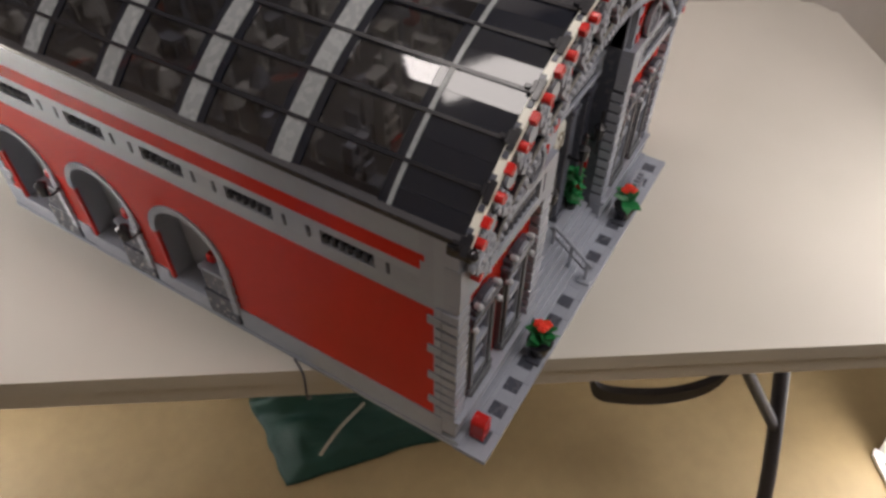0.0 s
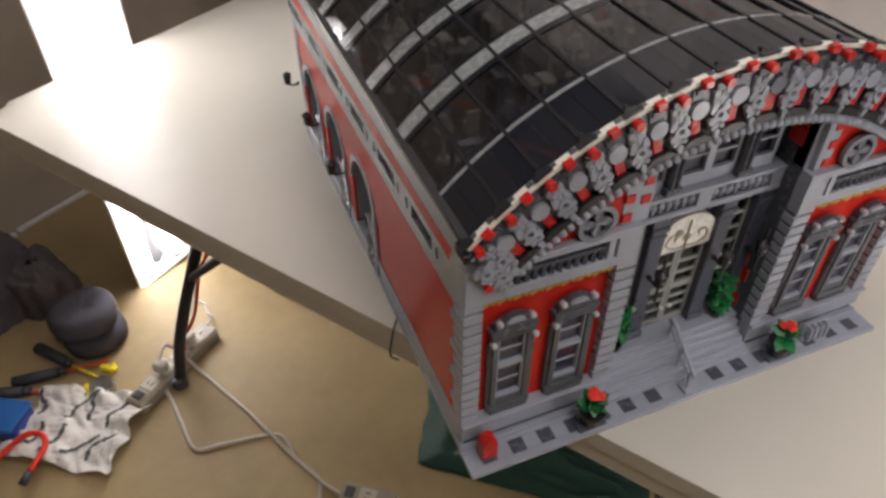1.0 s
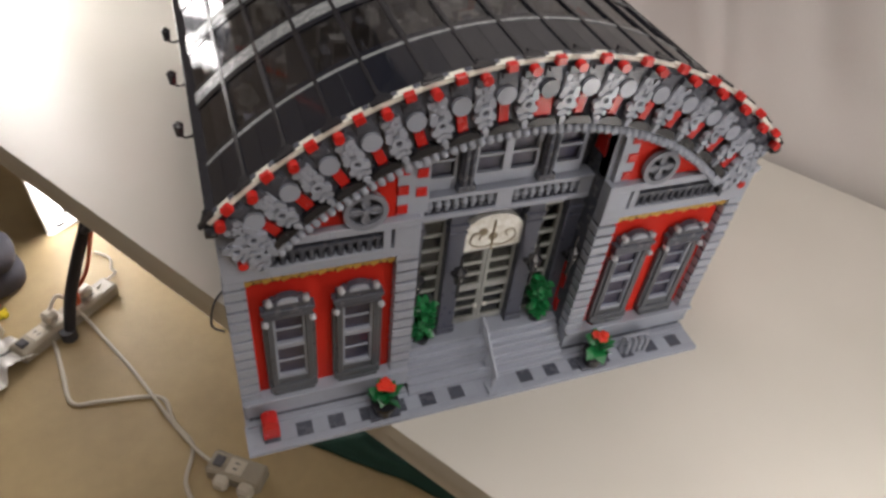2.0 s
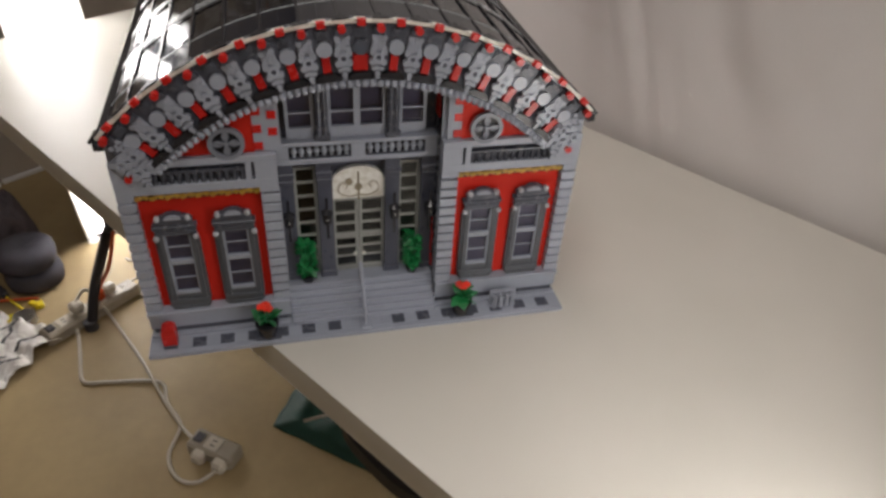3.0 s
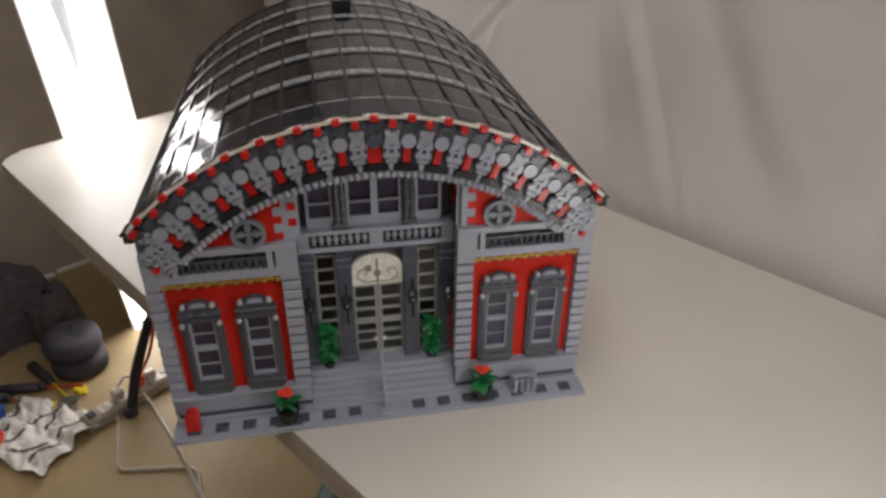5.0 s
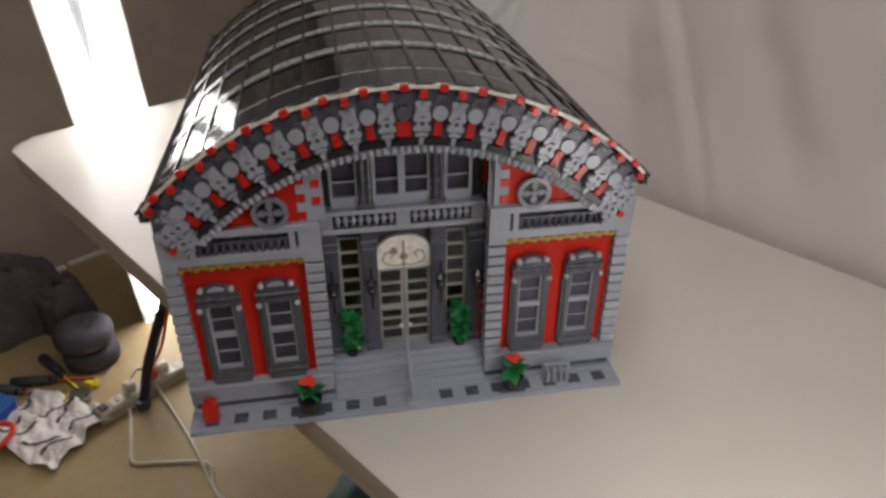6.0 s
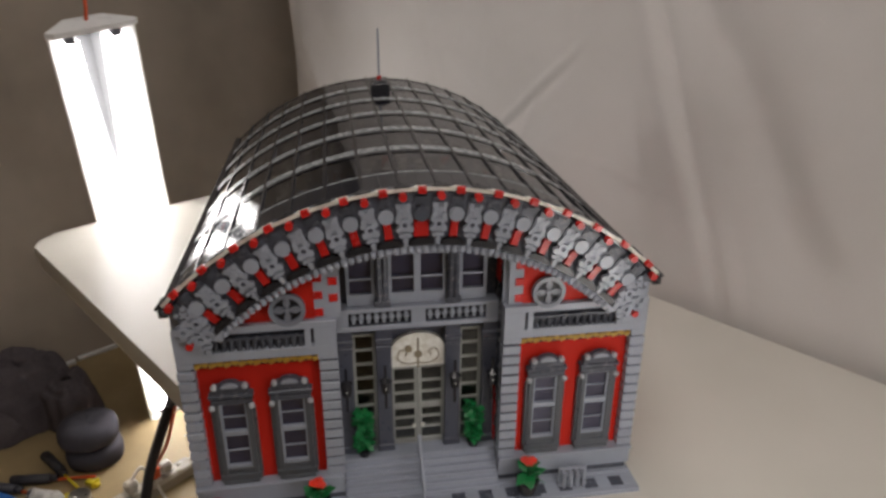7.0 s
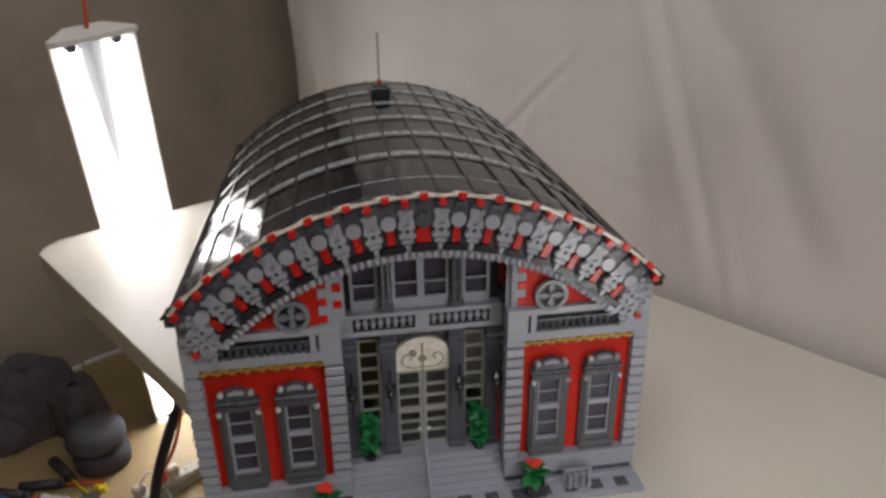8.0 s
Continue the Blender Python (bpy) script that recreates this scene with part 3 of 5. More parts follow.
def rosette(bm):
    n = 28
    rings = [[bm.verts.new((r * math.cos(2 * math.pi * k / n), y, r * math.sin(2 * math.pi * k / n))) for k in range(n)]
             for r, y in ((2.6, 0.4), (2.6, -0.3), (1.95, -0.3), (1.95, 0.4))]
    for a, b in zip(rings, rings[1:]):
        for k in range(n):
            bm.faces.new((a[k], a[(k + 1) % n], b[(k + 1) % n], b[k]))
    return bm


def petal_meshes():
    """Four leaf-shaped petals, each with a raised rim and a sunk middle."""
    out = []
    side = ((0.2, 0.0), (0.62, 0.36), (1.1, 0.52), (1.6, 0.42), (2.05, 0.0))
    line = side + tuple((x, -y) for x, y in side[-2:0:-1])
    for k in range(4):
        a = math.pi / 2 * k
        bm = B()
        rings = []
        for f, y in ((1.0, 0.3), (1.0, -0.16), (0.72, -0.16), (0.60, -0.02)):
            rings.append([bm.verts.new(((1.12 + (px - 1.12) * f) * math.cos(a) - pz * f * math.sin(a), y,
                                        (1.12 + (px - 1.12) * f) * math.sin(a) + pz * f * math.cos(a))) for px, pz in line])
        n = len(line)
        for p, q in zip(rings, rings[1:]):
            for i in range(n):
                bm.faces.new((p[i], p[(i + 1) % n], q[(i + 1) % n], q[i]))
        bm.faces.new(rings[-1])
        out.append(sm("petal", bm, DISCG))
    return out


for side in (False, True):
    wing(side)


def sash_window(xc):
    """A tall window in a heavy dark surround with light knobs."""
    bm = B()
    for e in (-1, 1):
        a, b = sorted((e * 1.78, e * 2.5))
        bx(bm, a, 0, 6.0, b, 1.0, 18.3, 0.06)
        a, b = sorted((e * 2.3, e * 2.95))
        bx(bm, a, 0.3, 6.0, b, 1.0, 17.3, 0.06)
    bx(bm, -2.85, -0.1, 5.3, 2.85, 1.0, 6.4, 0.08)
    bx(bm, -2.5, -0.3, 4.9, 2.5, 1.0, 5.4, 0.08)
    sur = sp("window", bm, SURROUND, None, "tall sash window in a dark grey surround", m=at(xc, 4.5, 0))
    bm = B()
    bx(bm, -2.75, -0.1, 18.3, 2.75, 1.0, 19.2, 0.08)
    bx(bm, -2.95, -0.35, 19.4, 2.95, 1.0, 20.0, 0.1)
    bx(bm, -2.5, -0.2, 20.0, 2.5, 1.0, 20.9, 0.1)
    bx(bm, -1.3, -0.4, 20.8, 1.3, 1.0, 21.2, 0.08)
    for e in (-1, 1):
        cyl(bm, (e * 1.5, 0.2, 21.0), 0.42, 1.2, "Y", 10)
    sp("lintel", bm, DGREY, sur)
    # segment-shaped keystone with a dark moulding over it
    arc = [(1.15 * math.cos(math.pi * k / 10), 0.62 * math.sin(math.pi * k / 10)) for k in range(11)]
    bm = B()
    prism(bm, arc, -0.5, 0.5)
    sp("keystone", bm, GREY, sur, "light grey segment keystone", m=at(0, 0, 21.15))
    bm = B()
    prism(bm, [(px * 1.28, pz * 1.42) for px, pz in arc], -0.15, 0.6)
    sp("hood_mould", bm, DGREY, sur, m=at(0, 0, 21.15))
    bm = B()
    ball(bm, (0, 0, 0), 0.44, 10)
    cyl(bm, (0, 0.3, 0), 0.36, 0.5, "Y", 10)
    k = sm("knob", bm, KNOBGREY, True)
    for x, z in ((-2.0, 21.25), (2.0, 21.25), (-2.6, 18.0), (2.6, 18.0)):
        piece("knob", k, sur, at(x, -0.25, z))
    bm = B()
    for x0, x1 in ((-1.80, -1.50), (1.50, 1.80)):
        bx(bm, x0, 0.3, 7.3, x1, 0.95, 18.3, 0.03)
    bx(bm, -1.55, 0.28, 7.3, 1.55, 0.95, 7.75, 0.04)
    bx(bm, -1.55, 0.25, 12.85, 1.55, 0.95, 13.65, 0.05)
    bx(bm, -1.55, 0.35, 17.95, 1.55, 0.95, 18.3, 0.03)
    for z in (10.1, 15.75):
        bx(bm, -1.55, 0.55, z, 1.55, 0.8, z + 0.17)
    sp("sash", bm, GREY, sur, "light grey sash bars")
    bm = B()
    bx(bm, -1.78, 0.2, 6.4, 1.78, 0.95, 7.28, 0.05)
    sp("apron", bm, SURROUND, sur)
    bm = B()
    bx(bm, -1.55, 0.75, 7.5, 1.55, 0.85, 18.1)
    sp("pane", bm, SMOKE, sur)
    bm = B()
    bx(bm, -1.75, 0.98, 6.6, 1.75, 1.05, 18.4)
    sp("blind", bm, BLIND, sur)
    return sur


for xc in (6.1, 13.95, 64 - 13.95, 64 - 6.1):
    sash_window(xc)


# ---- side walls ----
ARCHES = (44.0, 60.0, 76.0)


def arch_outline(yc, half, spring, n=10):
    return [(yc + half * math.cos(math.pi * k / n), spring + half * math.sin(math.pi * k / n)) for k in range(n + 1)]


def side_wall(right):
    """A long wall with three arched openings, vents above and a red stripe."""
    T0, T1 = (0.0, 1.6)

    def xb(a, b):
        return (64 - b, 64 - a) if right else (a, b)

    def sbx(bm, a, b, y0, z0, y1, z1, bev=0.0):
        p, q = xb(a, b)
        return bx(bm, p, y0, z0, q, y1, z1, bev)

    def sprism(bm, outline, a, b):
        p, q = xb(a, b)
        lo = [bm.verts.new((p, y, z)) for y, z in outline]
        hi = [bm.verts.new((q, y, z)) for y, z in outline]
        n = len(lo)
        bm.faces.new(lo); bm.faces.new(hi[::-1])
        for i in range(n):
            bm.faces.new((lo[i], hi[i], hi[(i + 1) % n], lo[(i + 1) % n]))

    HALF, SPR, TOPR = 5.9, 12.0, 23.3
    edges = [7.2]
    for yc in ARCHES:
        edges += [yc - HALF, yc + HALF]
    edges.append(BACK - 2)
    w = None
    for i in range(0, len(edges), 2):
        bm = B()
        sbx(bm, T0, T1, edges[i], 4.0, edges[i + 1], TOPR)
        if w is None:
            w = sp("side_wall", bm, REDWALL, None, "long glossy red brick side wall with arched openings")
        else:
            sp("wall_panel", bm, REDWALL, w)
    for yc in ARCHES:
        bm = B()
        sprism(bm, [(yc + HALF, TOPR)] + arch_outline(yc, HALF, SPR) + [(yc - HALF, TOPR)], T0, T1)
        sp("arch_panel", bm, REDWALL, w)
    ends = [6.05]
    for yc in ARCHES:
        ends += [yc - HALF - 0.6, yc + HALF + 0.6]
    ends.append(BACK)
    for i in range(0, len(ends), 2):
        bm = B()
        sbx(bm, -0.15, T1, ends[i], 0.0, ends[i + 1], 4.0, 0.05)
        sp("side_plinth", bm, GREY, w)
    bands = [(4.55, 4.0, 7.2, 33.8), (7.2, TOPR, 8.7, 33.8), (BACK - 2, 4.0, BACK, 33.8), (8.7, 30.4, BACK - 2, 33.8),
             (8.7, TOPR, BACK - 2, 25.3), (8.7, 27.2, BACK - 2, 28.3)]
    vent_y = [17.3 + 12.9 * k for k in range(6)]
    gaps = [8.7] + [v for yc in vent_y for v in (yc - 3.3, yc + 3.3)] + [BACK - 2]
    bands += [(gaps[k], 25.3, gaps[k + 1], 27.2) for k in range(0, len(gaps), 2)]
    for y0, z0, y1, z1 in bands:
        bm = B()
        sbx(bm, T0, T1, y0, z0, y1, z1)
        sp("side_band", bm, GREY, w)
    bm = B()
    sbx(bm, T0 - 0.02, T1, 8.7, 28.3, BACK - 2, 30.4)
    sp("red_stripe", bm, REDWALL, w)
    bm = B()
    sbx(bm, T0 - 0.04, T1, 8.2, 29.6, 8.71, 30.4)
    sp("red_stripe_end", bm, REDWALL, w)
    # quoins at the two ends
    bm = B()
    bx(bm, -0.25, 1.95, 0, 0.25, 2.75, 1.24, 0.06)
    qa = sm("corner_quoin", bm, GREY)
    bm = B()
    bx(bm, -0.25, 1.95, 0, 0.25, 3.65, 1.24, 0.06)
    qb = sm("corner_quoin_long", bm, GREY)
    xq = 63.98 if right else 0.02
    for k in range(12):
        piece("quoin_brick", qb if k % 3 == 1 else qa, w, at(xq, FRONT, 4.85 + 1.62 * k))
        piece("quoin_brick", qb if k % 3 == 1 else qa, w, at(xq, BACK, 4.85 + 1.62 * k, 0, 0, 180))
    # vents
    for i in range(6):
        yc = 17.3 + 12.9 * i
        bm = B()
        sbx(bm, 0.9, 1.2, yc - 3.4, 25.2, yc + 3.4, 27.3)
        sp("vent_recess", bm, BLACK, w)
    bm = B()
    cyl(bm, (0, 0, -0.45), 0.3, 0.7, seg=8)
    cyl(bm, (0, 0, -0.05), 0.4, 0.25, seg=8)
    pin = sm("vent_pin", bm, DGREY, True)
    xm = 63.5 if right else 0.5
    bm = B()
    bx(bm, -0.12, -0.22, -0.75, 0.12, 0.22, 0.75, 0.05)
    slit = sm("slit", bm, DGREY)
    for i in range(6):
        yc = 17.3 + 12.9 * i
        for k in range(7):
            piece("vent_pin", pin, w, at(xm, yc - 3 + k, 26.1))
        for e in (-1, 1):
            piece("slit", slit, w, at(63.98 if right else 0.02, yc + e * 4.9, 26.3))
    # arch surrounds: toothed jambs, a smooth ring, sill and dark undercroft
    bm = B()
    bx(bm, -0.4, -0.62, 0, 0.4, 0.62, 0.85, 0.12)
    bx(bm, -0.3, -0.5, 0.8, 0.3, 0.5, 1.58, 0.05)
    js = sm("jamb", bm, GREY)
    xo = 64.1 if right else -0.1
    for yc in ARCHES:
        for k in range(6):
            piece("jamb_stone", js, w, at(xo, yc - HALF - 0.35, 2.7 + 1.6 * k, -8, 0, 0))
        bm = B()
        sbx(bm, -0.12, 0.42, yc + HALF - 0.28, 2.6, yc + HALF + 0.3, SPR - 0.3, 0.06)
        sp("red_jamb", bm, RED, w)
        # added panel, set forward; its pale tone stands in for light inside the arch
        bm = B()
        sbx(bm, 3.7, 4.1, yc - 1.2, 2.6, yc + HALF, SPR + 3.6)
        sp("inner_panel", bm, KNOBGREY, w)
        bm = B()
        n = 28
        p, q = xb(-0.2, 0.35)
        prof = ((p, HALF - 0.45), (p, HALF + 0.55), (q, HALF + 0.62), (q, HALF - 0.50))
        loops = [[bm.verts.new((x, yc + rr * math.cos(math.pi * k / n), SPR + rr * math.sin(math.pi * k / n))) for k in range(n + 1)] for x, rr in prof]
        for k in range(n):
            for e in range(4):
                a, b = loops[e], loops[(e + 1) % 4]
                bm.faces.new((a[k], a[k + 1], b[k + 1], b[k]))
        for k in (0, n):
            bm.faces.new([lp[k] for lp in loops])
        sp("arch_ring", bm, GREY, w, "smooth light grey arch ring")
        bm = B()
        inner = [(yc + (HALF - 0.12) * math.cos(math.pi * k / 10), SPR + (HALF - 0.12) * math.sin(math.pi * k / 10)) for k in range(11)]
        outer = [(yc + (HALF + 0.05) * math.cos(math.pi * k / 10), SPR + (HALF + 0.05) * math.sin(math.pi * k / 10)) for k in range(11)]
        inner = [(yc + HALF - 0.12, 2.6)] + inner + [(yc - HALF + 0.12, 2.6)]
        outer = [(yc + HALF + 0.05, 2.6)] + outer + [(yc - HALF - 0.05, 2.6)]
        p, q = xb(0.28, 3.6)
        loops = [[bm.verts.new((x, y, z)) for y, z in line] for x, line in ((p, inner), (q, inner), (q, outer), (p, outer))]
        for k in range(len(inner) - 1):
            for e in range(4):
                a, b = loops[e], loops[(e + 1) % 4]
                bm.faces.new((a[k], a[k + 1], b[k + 1], b[k]))
        for k in (0, len(inner) - 1):
            bm.faces.new([lp[k] for lp in loops])
        sp("arch_lining", bm, GREY, w)
        bm = B()
        sbx(bm, -0.25, 2.0, yc - HALF - 0.2, 0.0, yc - 0.6, 4.6, 0.08)
        sbx(bm, 0.0, 2.2, yc - HALF - 0.1, 4.7, yc - 0.9, 8.6, 0.08)
        sp("dark_bench", bm, DGREY, w)
        bm = B()
        sbx(bm, -0.1, 3.6, yc - HALF - 0.1, 8.6, yc - 0.6, 9.0, 0.06)
        sp("sill", bm, GREY, w)
        bm = B()
        sbx(bm, -0.3, 9.0, yc - 0.6, 0.0, yc + HALF + 0.6, 2.6, 0.1)
        sp("threshold", bm, GREY, w)
        bm = B()
        sbx(bm, 1.6, 9.0, yc + HALF, 0.6, yc + HALF + 0.8, 22.0)
        sp("reveal", bm, GREY, w)
        bm = B()
        sbx(bm, 1.0, 2.4, yc - 2.6, 9.02, yc - 1.3, 10.6, 0.25)
        sp("red_seat", bm, RED, w)
    return w


for side in (False, True):
    side_wall(side)


# ---- rear wall and inner storey ----
def build_rear():
    bm = B()
    out = [(1.6, 0), (62.4, 0), (62.4, 33.8)] + [arc_xz(R_ROOF - 0.6, 44.5 - 89 * k / 16) for k in range(17)] + [(1.6, 33.8)]
    prism(bm, out, BACK - 1.6, BACK)
    sp("rear_wall", bm, GREY)
    bm = B()
    bx(bm, 1.6, 6, -0.05, 62.4, BACK - 1.6, 0.6)
    sp("ground_floor", bm, DGREY)
    bm = B()
    bx(bm, 1.6, 14.5, 27.6, 62.4, BACK - 1.6, 28.4)
    sp("upper_floor", bm, FLOORTOY)
    bm = B()
    bx(bm, 10.0, 14.5, 0.6, 11.0, BACK - 1.6, 24.6)
    bx(bm, 53.0, 14.5, 0.6, 54.0, BACK - 1.6, 24.6)
    sp("inner_wall", bm, GREY)


build_rear()


# ---- roof ----
EDGES = [STEP * (k - 7.5) for k in range(16)]
RIBS = [24.3, 36.5, 48.7, 60.9, 73.1]


def strip_mesh(name, material, R0, R1, y0, y1, half, n=2):
    """One curved panel, centred on the top of the arc."""
    bm = B()
    arc_solid(bm, R0, R1, y0, y1, -half, half, n)
    bmesh.ops.translate(bm, verts=bm.verts, vec=(-CX, 0, -CZ))
    return sm(name, bm, material)


def frame_mesh(name, material, y0, y1, half, inset_a, inset_y):
    bm = B()
    for a0, a1, p, q in ((-half, half, y0, y0 + inset_y), (-half, half, y1 - inset_y, y1), (-half, -half + inset_a, y0 + inset_y, y1 - inset_y),
                         (half - inset_a, half, y0 + inset_y, y1 - inset_y)):
        arc_solid(bm, R_ROOF - 0.35, R_ROOF, p, q, a0, a1, 2 if a1 - a0 > 2 else 1)
    bmesh.ops.translate(bm, verts=bm.verts, vec=(-CX, 0, -CZ))
    return sm(name, bm, material)


def roof_at(a):
    return at(CX, 0, CZ, 0, a, 0)


def build_roof():
    roof = sp("roof", gutter(-0.5, 1.7), BLACK, None, "black barrel roof of glossy panels with clear panes and grey ribs")
    sp("gutter", gutter(62.3, 64.5), BLACK, roof)
    H = STEP / 2 - 0.05
    front = strip_mesh("front_panel", ROOFBLACK, R_ROOF - 0.35, R_ROOF, 4.05, 11.8, H / 2 - 0.02, 1)
    line = strip_mesh("thin_rib", RIBGREY, R_ROOF - 0.2, R_ROOF + 0.05, 11.85, 12.35, H)
    rib = strip_mesh("rib", RIBGREY, R_ROOF - 0.2, R_ROOF + 0.07, -1.15, 1.15, H)
    bays = [(12.4, 23.1)] + [(r + 1.2, (RIBS + [BACK])[i + 1] - 1.2) for i, r in enumerate(RIBS)]
    frames = [frame_mesh("pane_frame", ROOFBLACK, p, q, H, 0.38, 0.9) for p, q in bays]
    panes = [strip_mesh("pane", ROOFGLASS, R_ROOF - 0.22, R_ROOF - 0.12, p + 0.8, q - 0.8, H - 0.3) for p, q in bays]
    for k in range(15):
        a = STEP * (k - 7)
        piece("front_panel", front, roof, roof_at(a - H / 2))
        piece("front_panel", front, roof, roof_at(a + H / 2))
        piece("thin_rib", line, roof, roof_at(a))
        for r in RIBS:
            piece("rib", rib, roof, at(CX, r, CZ, 0, a, 0))
        for f, p in zip(frames, panes):
            piece("pane_frame", f, roof, roof_at(a))
            o = piece("pane", p, roof, roof_at(a))
            o.visible_shadow = False
    bar = strip_mesh("seam_bar", BLACK, R_ROOF - 0.3, R_ROOF + 0.16, 4.0, BACK, 0.25, 1)
    for a in EDGES:
        piece("seam_bar", bar, roof, roof_at(a))
    return roof


def gutter(x0, x1):
    return bx(B(), x0, 4.1, 33.8, x1, BACK, 34.5, 0.06)


build_roof()


# ---- cornice ----
def build_cornice():
    bm = B()
    arc_solid(bm, R_IN, 42.0, 4.6, 5.9, -45.6, 45.6, 40)
    arc_solid(bm, 42.02, R_RIM - 0.8, 3.9, 5.9, -45.6, 45.6, 40)
    c = sp("cornice", bm, DGREY, None, "arched cornice of grey ornaments with red studs")
    bm = B()
    arc_solid(bm, R_RIM - 0.42, R_RIM + 0.04, 3.25, 4.1, -45.8, 45.8, 60)
    sp("rim", bm, CREAM, c, "thin cream rim")
    bm = B()
    arc_solid(bm, R_IN - 0.2, R_IN + 0.3, 4.15, 6.4, -45.6, 45.6, 40)
    sp("inner_moulding", bm, GREY, c)
    # pieces built at the arc's top: x along the arc, z outward
    bm = B(); bx(bm, -0.52, -0.45, -0.42, 0.52, 0.3, 0.42, 0.08); red_sq = sm("red_block", bm, RED)
    bm = B(); cyl(bm, (0, 0, 0), 0.5, 0.9, "Y", 12); red_rd = sm("red_stud", bm, RED, False)
    bm = B(); bx(bm, -0.85, -0.1, -0.55, 0.85, 0.6, 0.75, 0.06); bx(bm, -0.6, -0.35, 0.1, 0.6, 0.2, 0.7, 0.08); clip = sm("clip", bm, DGREY)
    bm = B(); cyl(bm, (0, 0, 0), 0.98, 0.5, "Y", 20); disc = sm("disc", bm, GREY)
    bm = B(); cyl(bm, (0, 0, 0), 0.98, 0.5, "Y", 20); ddisc = sm("dark_disc", bm, DGREY)
    bm = B(); bx(bm, -0.52, -0.3, -1.05, 0.52, 0.6, 1.1, 0.06); redb = sm("red_brick", bm, RED)
    bm = B(); bx(bm, -0.95, -0.3, -1.05, 0.95, 0.6, 1.1, 0.06); redw = sm("wide_red_brick", bm, RED)
    # low dark hump under each red brick, its ends rounded off
    bm = B()
    prism(bm, [(-1.62, -0.5), (1.62, -0.5), (1.55, -0.15), (1.15, 0.22), (0.6, 0.42), (-0.6, 0.42), (-1.15, 0.22), (-1.55, -0.15)], -0.75, 0.4)
    slope = sm("dark_slope", bm, BLACK)
    # upper bracket: a square plate with a low stud at each corner and a cross in the middle
    bm = B()
    bx(bm, -0.88, -0.12, -1.0, 0.88, 0.5, 0.95, 0.14)
    for px, pz in ((-0.66, -0.68), (0.66, -0.68), (-0.66, 0.66), (0.66, 0.66)):
        cyl(bm, (px, -0.1, pz), 0.34, 0.3, "Y", 10)
    bx(bm, -0.62, -0.24, -0.2, 0.62, 0.0, 0.2, 0.06)
    bx(bm, -0.2, -0.25, -0.66, 0.2, 0.0, 0.66, 0.06)
    bkt = sm("bracket", bm, GREY)
    # lower ornament: four round petals about a socket, with a short tail beneath
    bm = B()
    bx(bm, -0.62, 0.0, -1.7, 0.62, 0.5, 1.0, 0.08)
    for px, pz in ((-0.68, -0.58), (0.68, -0.58), (-0.68, 0.68), (0.68, 0.68)):
        cyl(bm, (px, -0.08, pz), 0.44, 0.56, "Y", 10)
    bx(bm, -0.5, -0.2, -1.75, 0.5, 0.4, -1.0, 0.15)
    for px, pz, pr in ((-0.52, -1.42, 0.28), (0.52, -1.42, 0.28), (0.0, -2.05, 0.36), (0.0, -2.5, 0.26)):
        cyl(bm, (px, -0.05, pz), pr, 0.56, "Y", 9)
    n = 14
    ring = []
    for r, y in ((0.76, -0.1), (0.70, -0.5), (0.34, -0.5), (0.30, -0.2)):
        ring.append([bm.verts.new((r * math.cos(2 * math.pi * k / n), y, 0.05 + r * math.sin(2 * math.pi * k / n))) for k in range(n)])
    for p, q in zip(ring, ring[1:]):
        for k in range(n):
            bm.faces.new((p[k], p[(k + 1) % n], q[(k + 1) % n], q[k]))
    flower = sm("ornament", bm, GREY)
    bm = B()
    cyl(bm, (0, -0.22, 0.05), 0.34, 0.06, "Y", 10)
    eye = sm("socket", bm, DGREY)
    bm = B(); bx(bm, -0.75, -0.2, -0.4, 0.75, 0.4, 0.4, 0.06); cap = sm("cap", bm, DGREY)

    def put(name, mesh, a, R, y, turn=0):
        x, z = arc_xz(R, a)
        piece(name, mesh, c, at(x, y, z, 0, a, 0))

    for k in range(-7, 8):
        a = STEP * k
        put("red_block", red_sq, a, 45.15, 2.95)
        put("clip", clip, a, 43.55, 3.75)
        put("disc", ddisc if k == 0 else disc, a, 41.75, 3.75)
        put("red_brick", redw if k == 0 else redb, a, 39.55, 4.4)
        put("dark_slope", slope, a, 38.0, 4.45)
    for k in range(-8, 8):
        a = STEP * (k + 0.5)
        if k in (-8, 7):
            a *= 0.985
        put("red_stud", red_rd, a, 44.4, 2.9)
        put("cap", cap, a, 43.7, 3.6)
        put("bracket", bkt, a, 42.35, 3.6)
        put("ornament", flower, a, 40.4, 3.8)
        put("socket", eye, a, 40.4, 3.8)
    bm = B()
    cyl(bm, (0, 0, 0.1), 0.38, 0.8, seg=8)
    ball(bm, (0, -0.15, -0.05), 0.45, 8)
    peg = sm("peg", bm, GREY, True)
    for k in range(62):
        a = -45.2 + 90.4 * k / 61
        put("peg", peg, a, R_IN - 0.3, 4.1)
    for a in (-46.6, 46.6):
        bm = B()
        x, z = arc_xz(44.4, a)
        ball(bm, (x, 3.2, z), 0.6, 8)
        bx(bm, x - 0.6, 3.0, z - 0.6, x + 0.6, 5.5, z + 0.5, 0.1)
        sp("end_knob", bm, BLACK, c)
    bm = B()
    bx(bm, -1.05, -0.55, -0.2, 1.05, 0.1, 0.2, 0.04)
    bx(bm, -0.55, 0.1, -0.2, 0.75, 0.5, 0.2, 0.04)
    bx(bm, -0.22, 0.5, -0.2, 0.22, 1.1, 0.24, 0.04)
    clp = sm("rim_clip", bm, BLACK)
    bm = B()
